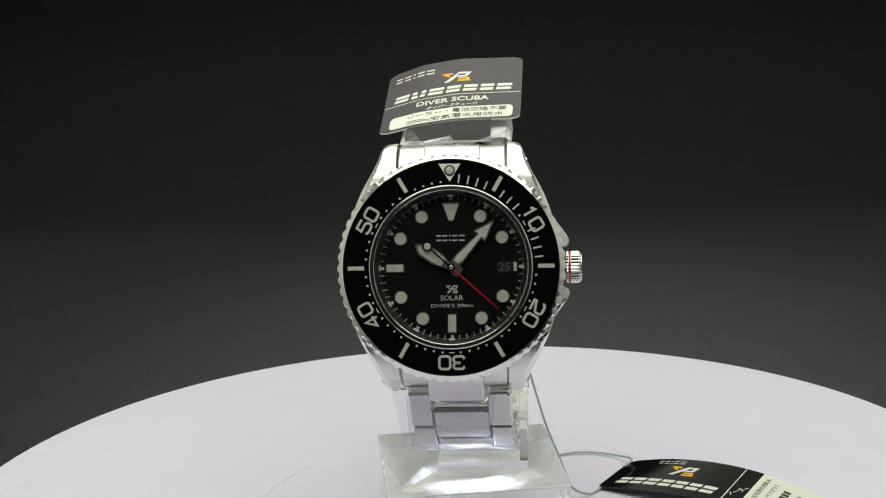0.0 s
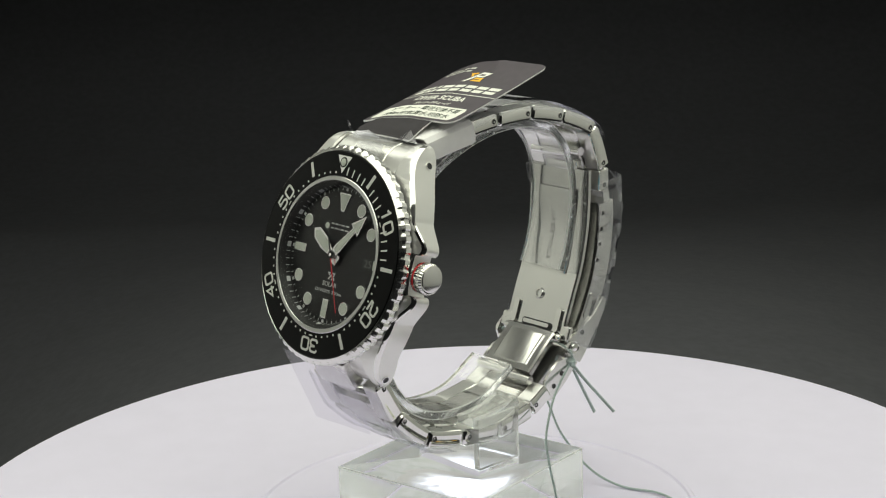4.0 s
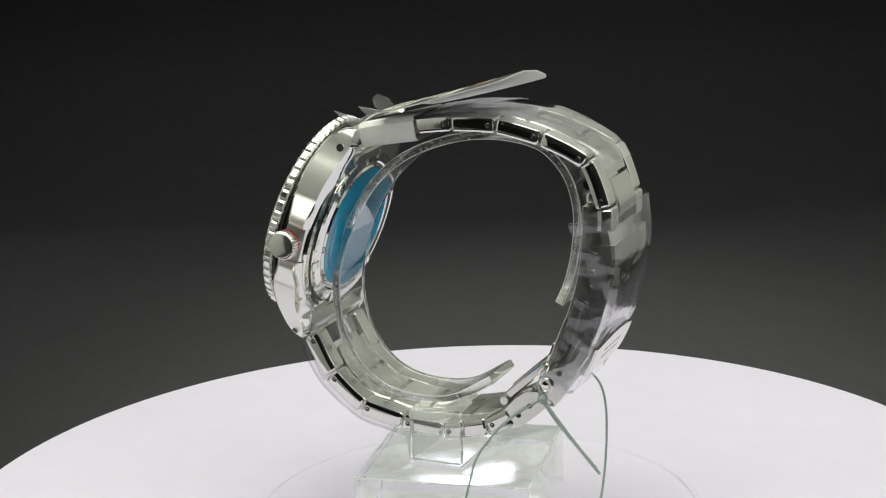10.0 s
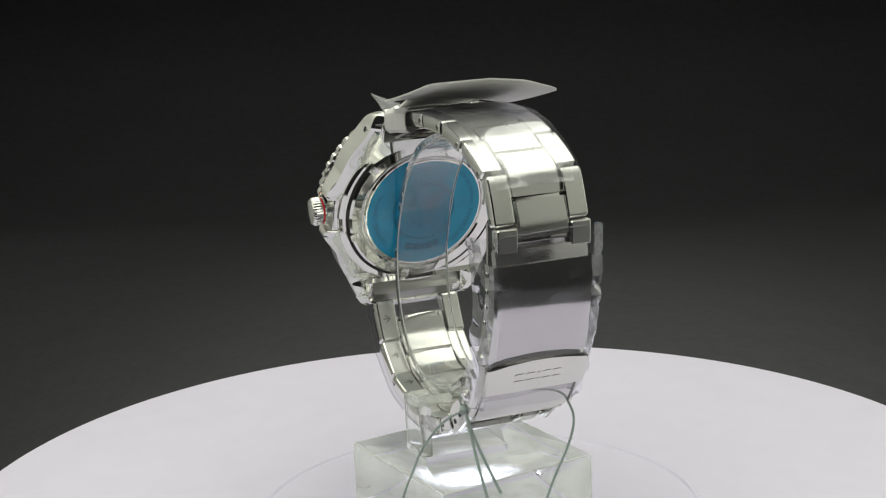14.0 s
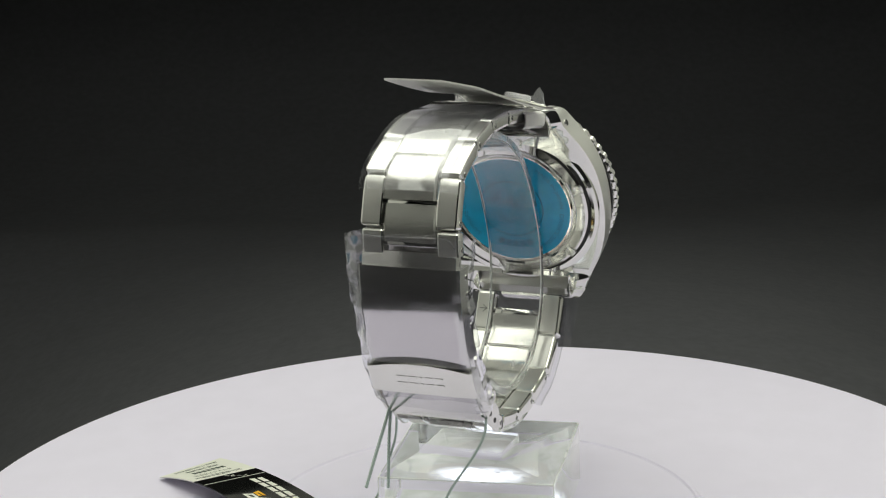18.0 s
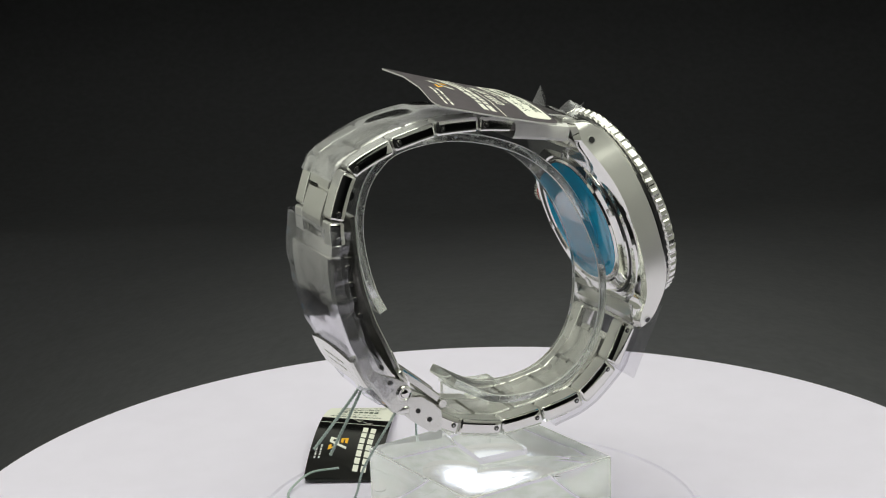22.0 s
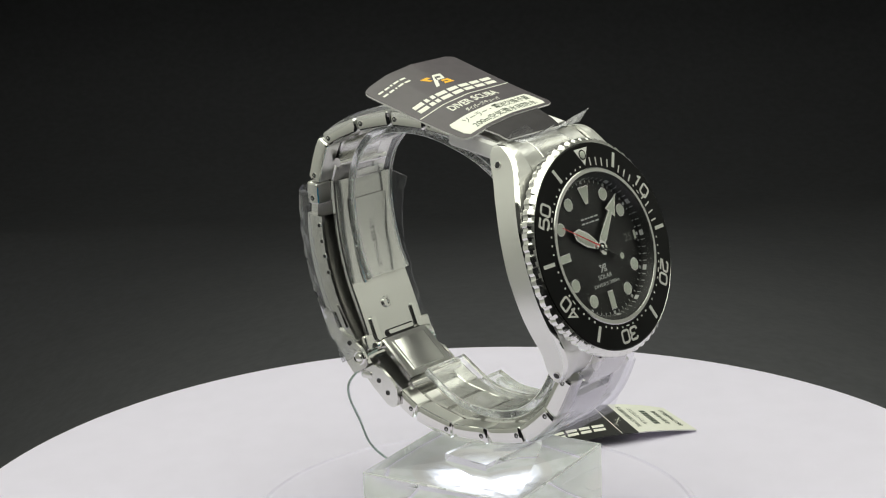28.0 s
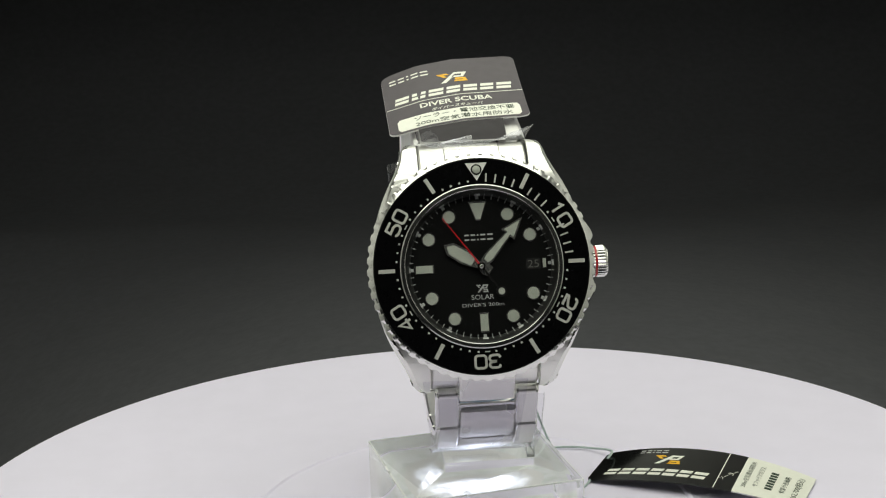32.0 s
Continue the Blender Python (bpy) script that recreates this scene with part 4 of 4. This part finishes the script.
def capsule(half_w, half_l, n=8):
    return [(half_w * math.cos(math.pi * k / n), half_l - half_w + half_w * math.sin(math.pi * k / n)) for k in range(n + 1)] + [(-half_w * math.cos(math.pi * k / n), -half_l + half_w - half_w * math.sin(math.pi * k / n)) for k in range(n + 1)]


# the long blade's inner face looks toward the watch head
BLADE = [(26.9, 66.4), (26.6, 60), (25.7, 53.4), (23.9, 46.7), (21.6, 41.2), (18.9, 34.4)]
blade = part("fold_blade", sweep(smooth_path([(-0.2, *q) for q in BLADE], 24), [(-8.0, -0.3), (-7.7, -0.55), (7.9, -0.55), (8.2, -0.3), (8.2, 0.4), (-8.0, 0.4)][::-1]), M_CLASP, watch, "long bright folding blade with a rivet and ribs")


def on_blade(bm, x, z, lift=0.0):
    """Lay a flat piece on the blade's inner face at height z."""
    y = float(np.interp(z, [q[1] for q in reversed(BLADE)], [q[0] for q in reversed(BLADE)]))
    y2 = float(np.interp(z + 0.5, [q[1] for q in reversed(BLADE)], [q[0] for q in reversed(BLADE)]))
    up = Vector((0, y2 - y, 0.5)).normalized()
    out = Vector((0, -up.z, up.y))
    m = Matrix((Vector((1, 0, 0)), up, out)).transposed().to_4x4()
    m.translation = Vector((x, y, z)) + out * (0.55 + lift)
    return moved(bm, m)


part("embossed_plate", sweep(smooth_path([(0.3, 26.4, 62.3), (0.2, 25.9, 55), (0.1, 25.0, 50.8), (0.1, 23.4, 45.3)], 14), [(-4.6, -0.75), (-4.3, -0.85), (4.3, -0.85), (4.6, -0.75), (4.9, -0.5), (-4.9, -0.5)][::-1]), M_CLASP, blade, "raised middle of the blade")


def along_blade(bm, x, z, lift):
    """Bend a flat piece along the blade's inner face."""
    fine = smooth_path([(0, *q) for q in BLADE], 40)
    for v in bm.verts:
        zz = z + v.co.y
        y = float(np.interp(zz, [q.z for q in reversed(fine)], [q.y for q in reversed(fine)]))
        v.co = Vector((x + v.co.x, y - lift - v.co.z, zz))
    return bm


part("steel_word", along_blade(moved(letters("STAINLESS STEEL", 1.0, 0.06, 11.5), at(0, 0, 0, 90)), 0.1, 53.5, 1.02), M_RINGSTEEL, blade)
part("rivet", on_blade(lathe([(1.2, -0.1), (1.15, 0.3), (0.98, 0.45), (0.72, 0.45), (0.55, 0.1), (0.05, 0.1)], 28), -0.7, 40.7), M_SATIN, blade, "hollow steel rivet")
for sx in (-6.05, 6.25):
    part("rib", on_blade(prism(capsule(0.62, 2.5), -0.05, 0.35, None, 0.3), sx * 0.97, 36.6), M_POLISH, blade)
# the slot's shade is a dark strip laid on the blade
part("tail_slot", on_blade(prism(capsule(0.75, 4.3), 0.0, 0.05, at(0, 0, 0, 90)), 0.6, 35.0), M_PINSHADE, blade, "dark strip painted as the shaded slot ending the blade")
part("slot_bar", on_blade(prism(capsule(0.4, 3.6), 0.0, 0.5, at(0, 0, 0, 90), 0.2), 0.6, 35.1), M_POLISH, blade)
for sx in (-8.1, 8.3):
    part("shoulder", on_blade(box(-1.4, 1.4, -1.6, 1.5, -1.1, 0.1, 0.5, None, 3), sx, 34.6), M_SATIN, blade)
part("spring_bar", lathe([(0.9, -6.2), (0.9, 6.2)], 20, at(-0.4, 26.7, 70.0, 0, 0, 90)), M_POLISH, watch)
part("cross_bar", box(-2.9, 5.2, 26.1, 27.6, 66.4, 68.2, 0.4), M_SATIN, watch)
SHORT = [(17.6, 34.4), (14.0, 31.4), (10.2, 28.0)]
blade2 = part("short_blade", sweep(smooth_path([(0.4, *q) for q in SHORT], 10), [(-6.4, -0.4), (-6.1, -0.7), (6.1, -0.7), (6.4, -0.4), (6.4, 0.7), (-6.4, 0.7)][::-1]), M_CLASP, watch, "short folding blade with a raised plate")
part("raised_plate", sweep(smooth_path([(0.4, 16.6, 33.6), (0.4, 13.9, 31.3), (0.5, 11.2, 28.9)], 8), [(-4.5, -0.92), (-4.2, -1.0), (4.2, -1.0), (4.5, -0.92), (4.9, -0.65), (-4.9, -0.65)][::-1]), M_CLASP, blade2)
for sx in (-5.3, 6.1):
    part("hinge_knuckle", lathe([(0.65, -1.1), (0.75, -0.9), (0.75, 0.9), (0.65, 1.1)], 24, at(sx, 9.6, 26.9, 0, 0, 90)), M_POLISH, watch)
    part("hinge_knuckle", lathe([(0.85, -1.1), (0.95, -0.9), (0.95, 0.9), (0.85, 1.1)], 24, at(sx * 1.2, 17.9, 33.6, 0, 0, 90)), M_POLISH, watch)
part("fold_arm", sweep(smooth_path([(0.2, 19.0, 31.2), (0.3, 15.0, 27.2), (0.5, 10.2, 24.0)], 10), [(-7.4, -1.0), (7.4, -1.0), (7.4, 0.9), (-7.4, 0.9)]), M_SATIN, watch, "satin steel arm of the folding clasp")
part("hinge_tube", lathe([(0.8, -7.0), (0.8, 7.0)], 24, at(0.5, 9.6, 26.9, 0, 0, 90)), M_SATIN, watch)

# ---- hang tag on the bracelet ----
TF = [(-14, 79.7), (-7, 81.3), (0, 82.2), (12, 82.5)]
TB = [(-14, 86.0), (-7, 88.3), (0, 89.3), (12, 89.4)]


def tag_z(x, y):
    v = (y + 13.0) / 25.0
    return curve_at(TF, x) + (curve_at(TB, x) - curve_at(TF, x)) * (max(v, 0.0) ** 1.12 if v > 0 else v)


def draped(bm, zfun, lift=0.0):
    for v in bm.verts:
        v.co.z += zfun(v.co.x, v.co.y) + lift
    return bm


def rounded(x0, x1, y0, y1, r, n=5):
    out = []
    for cx, cy, a0 in ((x1 - r, y0 + r, -90), (x1 - r, y1 - r, 0), (x0 + r, y1 - r, 90), (x0 + r, y0 + r, 180)):
        out += [(cx + r * math.cos(radians(a0 + 90 * k / n)), cy + r * math.sin(radians(a0 + 90 * k / n))) for k in range(n + 1)]
    return out


def sheet(x0, x1, y0, y1, r, depth, nx=20, ny=16, square_end=False):
    """A rounded sheet with enough faces to bend; its x1 end may be square."""
    bm = bmesh.new()
    grid = []
    for j in range(ny + 1):
        y = y0 + (y1 - y0) * j / ny
        dy = min(y - y0, y1 - y)
        cut = r - math.sqrt(max(0.0, r * r - max(0.0, r - dy) ** 2)) if dy < r else 0.0
        grid.append([(x0 + cut + (x1 - x0 - (1 if square_end else 2) * cut) * i / nx, y) for i in range(nx + 1)])
    top = [[bm.verts.new((x, y, depth)) for x, y in row] for row in grid]
    low = [[bm.verts.new((x, y, 0)) for x, y in row] for row in grid]
    for j in range(ny):
        for i in range(nx):
            bm.faces.new((top[j][i], top[j][i + 1], top[j + 1][i + 1], top[j + 1][i]))
            f = bm.faces.new((low[j][i], low[j + 1][i], low[j + 1][i + 1], low[j][i + 1]))
            f.material_index = 1
    rim = [(0, i) for i in range(nx)] + [(j, nx) for j in range(ny)] + [(ny, i) for i in range(nx, 0, -1)] + [(j, 0) for j in range(ny, 0, -1)]
    for k, (j, i) in enumerate(rim):
        j2, i2 = rim[(k + 1) % len(rim)]
        f = bm.faces.new((top[j][i], low[j][i], low[j2][i2], top[j2][i2]))
        f.material_index = 1
    return bm


tag = turns(thing("hang_tag", "black and white printed card tag wrapped round the bracelet", "price tag"))
card = part("card", draped(sheet(-13.9, 12.0, -13.2, 12.2, 1.8, 0.3, 24, 60), tag_z), [M_CARD, M_PAPER], tag, "black printed card with a white back")


def on_tag(bm, x, y, lift=0.32, turn=0.0):
    return draped(moved(bm, at(x, y, 0, turn)), tag_z, lift)


part("white_label", on_tag(sheet(-12.2, 10.6, -12.4, -7.4, 0.5, 0.05, 16, 5), 0, 0), M_CREAM, card)
part("label_line", on_tag(letters("ソーラー・電池交換不要", 1.7, 0.02, 18.5), 0.2, -8.75, 0.39), M_INK, card)
part("label_line", on_tag(letters("200m空気潜水用防水", 1.75, 0.02, 18.0), 0.0, -11.05, 0.39), M_INK, card)
part("kana_line", on_tag(letters("ダイバースキューバ", 1.15, 0.03, 9.5, 0.2, 0.01), -0.8, -6.25), M_CREAM, card)
part("card_word", on_tag(letters("DIVER SCUBA", 1.75, 0.03, 13.6, 0.0, 0.022), -0.8, -4.0), M_CREAM, card)
part("rule", on_tag(sheet(-13.7, 11.9, -2.2, -2.0, 0.01, 0.03, 20, 1), 0, 0), M_CREAM, card)
word_blocks(lambda bm, x: on_tag(bm, x - 0.9, 0.3), [2.6, 2.6, 2.8, 2.6, 2.6, 2.5, 2.8], 2.5, 0.6, M_CREAM, card, 0.12, 0.03, 1.0)
part("emblem", on_tag(emblem_white(), -0.6, 5.0), M_CREAM, card)
part("emblem_accent", on_tag(emblem_accent(), -0.6, 5.0), M_ORANGE, card)
word_blocks(lambda bm, x: on_tag(bm, x - 8.7, 8.6), [1.25, 1.2, 0.4, 1.35, 1.5], 1.7, 0.45, M_CREAM, card, 0.0, 0.03, 0.45)


def neck_z(x, y):
    f = min(1.0, max(0.0, (-13.0 - y) / 5.4))
    return (tag_z(x, -13.0) - 0.05) * (1 - f) + 80.0 * f - 0.5 * f ** 4


part("neck", draped(sheet(-8.7, 6.8, -18.6, -12.8, 0.3, 0.28, 12, 10), neck_z), [M_NECK, M_PAPER], tag)


def sleeve_mesh():
    """A paper tube round the chain, square in section, open at both ends."""
    path = [Vector((0.2, -17.0, 77.3)), Vector((0.2, -14.0, 77.9)), Vector((0.2, -9.0, 78.7)), Vector((0.2, -5.7, 79.2))]
    sec = [(-9.2, -1.9), (9.2, -1.9), (10.0, -1.3), (10.2, 0.0), (10.0, 2.0), (9.2, 2.8), (0, 2.6), (-9.2, 1.5), (-10.0, 1.0), (-10.2, 0.0), (-10.0, -1.3)]
    inner = [(x * 0.98, z * 0.93) for x, z in sec]
    return join(sweep(path, sec, True, False), sweep(path, inner, True, False))


part("sleeve", sleeve_mesh(), M_PAPER, tag, "white paper sleeve")

# ---- price card lying on the turntable ----
pc = turns(thing("price_card", "small black and cream price card lying curved on the turntable", "price tag"))
PC = Matrix(((0.872, 0.459, 0, 48.2), (-0.489, 0.888, 0, 7.3), (0, 0, 1, 0), (0, 0, 0, 1)))


def arch(x, y):
    return 0.25 + 3.7 * max(0.0, 1 - (x / 23.0) ** 2) * (0.55 + 0.45 * (y + 8) / 16.0)


def on_pc(bm, x=0.0, y=0.0, lift=0.26, turn=0.0):
    return moved(draped(moved(bm, at(x, y, 0, turn)), arch, lift), PC)


cardboard = part("card", moved(draped(sheet(-22.5, 8.3, -7.8, 7.8, 1.6, 0.25, 24, 30, True), arch), PC), [M_GLOSSCARD, M_GLOSSCARD], pc, "black glossy end of the card")
label_end = part("label_end", moved(draped(sheet(8.3, 22.5, -7.8, 7.8, 0.05, 0.25, 12, 8), arch), PC), [M_CREAM, M_PAPER], pc, "cream printed end of the card")
word_blocks(lambda bm, x: on_pc(bm, x - 8.6, -3.6), [2.55, 2.55, 2.75, 2.55, 2.55, 2.5, 2.8], 2.9, 0.55, M_CREAM, cardboard, 0.2, 0.03, 1.15)
part("emblem", on_pc(emblem_white(1.08), -7.6, 2.2), M_CREAM, cardboard)
part("emblem_accent", on_pc(emblem_accent(1.08), -7.6, 2.2), M_ORANGE, cardboard)
word_blocks(lambda bm, x: on_pc(bm, x - 11.5, 6.0), [0.95, 0.95, 0.35, 1.05, 1.2], 1.3, 0.38, M_GREYPRINT, cardboard, 0.0, 0.03, 0.36)
part("rule", on_pc(box(4.4, 4.6, -7.6, 7.6, 0, 0.03)), M_CREAM, cardboard)
part("kana_line", on_pc(letters("ソーラー", 1.3, 0.03, 5.0), 6.4, -1.5, 0.26, 55), M_CREAM, cardboard)
part("label_line", on_pc(letters("200m空気潜水用防水", 1.2, 0.02, 11.5), 10.0, 0.6, 0.27, 90), M_INK, label_end)
part("label_line", on_pc(letters("サファイアガラス", 1.2, 0.02, 9.0), 12.2, 0.6, 0.27, 90), M_INK, label_end)
part("model_bar", on_pc(bars([0.85] * 7, 1.5, 0.32, 0.02), 14.9, 0.0, 0.27, 90), M_INK, label_end)
part("label_line", on_pc(letters("希望小売価格", 1.2, 0.02, 8.0), 17.6, 0.0, 0.27, 90), M_INK, label_end)
part("price_line", on_pc(letters("¥62,700(税込)", 1.6, 0.02, 10.5), 20.2, 0.0, 0.27, 90), M_INK, label_end)

# ---- thread ----
thread = turns(thing("thread", "pale green twisted thread tying the price card to the clasp", "string"))
part("near_strand", twine([(10.0, 18.5, 29.1), (11.2, 14.5, 26.6), (12.1, 11.7, 24.4), (13.2, 9.1, 21.4), (14.6, 6.6, 17.4), (16.0, 5.8, 13.5), (17.6, 5.3, 9.5), (20.0, 5.5, 3.0), (23.7, 8.3, 0.4), (26.0, 11.6, 0.5)]), M_THREAD, thread)
part("far_strand", twine([(-9.9, 20.5, 29.0), (-10.3, 22.9, 25.9), (-8.6, 24.6, 21.9), (-4.6, 26.0, 15.7), (-1.0, 26.5, 9.0), (6.0, 27.3, 3.0), (13.2, 28.9, 0.5), (20.6, 31.2, 0.5), (25.0, 31.0, 0.5), (29.3, 28.9, 0.7), (32.5, 23.3, 2.0), (30.7, 17.6, 2.6)]), M_THREAD, thread)
part("tail_end", twine([(10.0, 18.6, 29.1), (10.2, 21.5, 25.4), (10.6, 26.0, 20.2), (10.8, 30.0, 15.8)], 0.25), M_THREAD, thread)
part("tail_end", twine([(10.0, 18.4, 29.0), (9.4, 21.2, 24.6), (8.3, 24.8, 19.6), (7.2, 28.0, 15.4)], 0.25), M_THREAD, thread)
part("loop", twine([(-9.8, 20.4, 29.2), (-9.4, 18.4, 32.2), (-5.0, 17.2, 33.2), (1.0, 16.9, 33.4), (6.6, 17.2, 33.2), (10.4, 18.0, 31.6), (10.4, 18.4, 29.4)]), M_THREAD, thread)
part("knot", lathe([(0.2, -1.0), (0.8, -0.6), (0.95, 0.2), (0.55, 0.9), (0.1, 1.1)], 12, at(10.1, 18.5, 29.2)), M_THREAD, thread)

# ---- clear wrapping ----
def wrap(name, path, half, out, xc, label, dents=0.25, seed=1, drop=-1.6, mat=M_FILM, crumple=False, top_mat=None):
    """A loose film channel over the chain, its sides turned down."""
    ob = turns(thing(name, label, "plastic film"))
    pts = smooth_path([(xc, *p) for p in path], 36)
    sec = [(-half, drop * 0.5 if crumple else drop), (-half - 0.1, 0.6), (-half * 0.8, out), (-half * 0.3, out + 0.15), (half * 0.3, out + 0.1), (half * 0.8, out), (half + 0.1, 0.6), (half, drop)]
    for name_, lo, hi in (("top_panel", 2, 6), ("side_panel", 0, 3), ("side_panel", 5, 8)):
        bm = sweep(pts, sec[lo:hi], False)
        for v in bm.verts:
            v.co += noise.noise_vector(v.co * 0.22 + Vector((seed * 7.1, 0, 0))) * dents
        if crumple and name_ == "side_panel":
            for k, v in enumerate(bm.verts):
                if lo and k % 3 == 2:
                    v.co.y -= 2.2 * max(0.0, (v.co.z - 42) / 24)
        for k in range(2 if crumple else 1):
            bmesh.ops.subdivide_edges(bm, edges=list(bm.edges), cuts=1, use_grid_fill=True)
        for v in bm.verts:
            side = 1.0 + ((2.0 if v.co.x < xc else 1.4) * min(1.0, max(0.0, abs(v.co.x - xc) / half - 0.8) / 0.2) if crumple else 0.0)
            v.co += noise.noise_vector(v.co * 0.38 + Vector((0, seed * 3.3, 0))) * dents * 0.35 * side
            if crumple:
                v.co += noise.noise_vector(v.co * 0.5 + Vector((seed, 0, 0))) * dents * 0.14 * side
                v.co.x += (v.co.x - xc) * 0.07 * max(0.0, (v.co.z - 54) / 12)
        if crumple and name_ == "side_panel":
            edge_loop = [e for e in bm.edges if e.is_boundary]
            inner = [q for e in edge_loop for q in e.verts if min((q.co - p).length for p in pts) > 4.4 and q.co.y < 31]
            line = sorted({(round(q.co.x, 4), round(q.co.y, 4), round(q.co.z, 4)) for q in inner}, key=lambda p: -p[2])
            line = [Vector(p) for p in line]
            line = [p for k, p in enumerate(line) if k == 0 or (p - line[k - 1]).length < 3.0]
            if len(line) > 8:
                part("hem", tube(line, 0.06, 6), M_TAB, ob, "bright cut edge").visible_shadow = False
        if crumple:
            bm.verts.ensure_lookup_table()
            rim = sorted((v.co.copy() for v in bm.verts if v.is_boundary and v.co.z > 63.5), key=lambda q: (q.x, q.y))
            if len(rim) > 3 and name_ == "top_panel":
                part("hem", tube(rim, 0.07, 6), M_TAB, ob, "bright cut edge").visible_shadow = False
        part(name_, bm, (M_FRONTFILM if crumple else top_mat or mat) if name_ == "top_panel" else mat, ob, "", 60).visible_shadow = False
    return ob


wrap("bracelet_film", [(-5.0, 80.6), (1.2, 81.6), (10, 81.8), (18.8, 80.0), (27.0, 75.9), (29.6, 72.6)], 9.45, 1.15, 0.0, "clear wrinkled film over the upper bracelet", 0.14, 2, -0.6, M_FILM, False, M_TOPFILM)
wrap("clasp_film", [(31.4, 65.0), (32.2, 60), (31.8, 54), (30.6, 48), (28.6, 42.5), (26.0, 37), (22.5, 31)], 11.2, 1.7, -0.4, "clear crumpled film round the clasp", 0.36, 5, -4.6, M_LOOSE, True)
wrap("lower_film", [(-13.0, 19.6), (-20.6, 21.9), (-28.0, 28.2), (-32.0, 36.0)], 9.7, 0.5, 0.8, "clear film under the lower bracelet links", 0.2, 9, 0.1, M_LOWFILM)


# loose film ends by the upper lugs
tabs = turns(thing("film_tabs", "torn clear film ends sticking up beside the upper lugs", "plastic film"))


def film_tab(points, mat=M_TAB):
    bm = bmesh.new()
    vs = [bm.verts.new(p) for p in points]
    for i in range(1, len(vs) - 1):
        bm.faces.new((vs[0], vs[i], vs[i + 1]))
    bmesh.ops.subdivide_edges(bm, edges=list(bm.edges), cuts=3, use_grid_fill=True)
    for v in bm.verts:
        v.co += noise.noise_vector(v.co * 0.35) * 0.12
    ob = part("tab", bm, mat, tabs, "", 60)
    ob.visible_shadow = False


film_tab([(4.0, -19.2, 79.6), (9.6, -19.0, 79.4), (11.2, -22.0, 82.8), (8.2, -21.8, 80.4)])
film_tab([(-8.4, -19.6, 79.6), (-2.0, -19.9, 80.0), (5.0, -20.1, 79.9), (3.0, -20.6, 79.2), (-7.0, -20.6, 79.0)])
film_tab([(-9.6, -18.2, 79.2), (-6.2, -20.6, 79.2), (-5.6, -21.8, 80.6), (-6.2, -22.4, 81.8), (-7.3, -21.8, 82.6), (-8.7, -19.9, 81.6)])
film_tab([(-6.0, -20.0, 79.4), (0.5, -20.2, 79.6), (0.0, -22.5, 81.5), (-5.0, -23.0, 80.6)])
film_tab([(-11.4, -36.2, 40.6), (-9.8, -30.6, 26.0), (6.0, -30.3, 26.2), (7.5, -35.0, 39.6)], M_FRONTFILM)


def motions():
    rows = [(t, spin(t)) for t in range(33)]
    for ob in TURNING:
        walk(ob, rows)
    ticks = []
    for k in range(-1, 33):
        a = 132 + 6 * (k + 1)
        turn = SECONDS @ Matrix.Rotation(radians(-a), 4, "Z")
        ticks += [(max(0.0, k + 0.43), turn), (min(32.0, k + 1.33), turn)] if k + 0.43 < 32.0 else []
    seen = {}
    for t, m in ticks:
        seen[round(t, 3)] = m
    walk(second_hand, sorted(seen.items(), key=lambda r: r[0]))


motions()
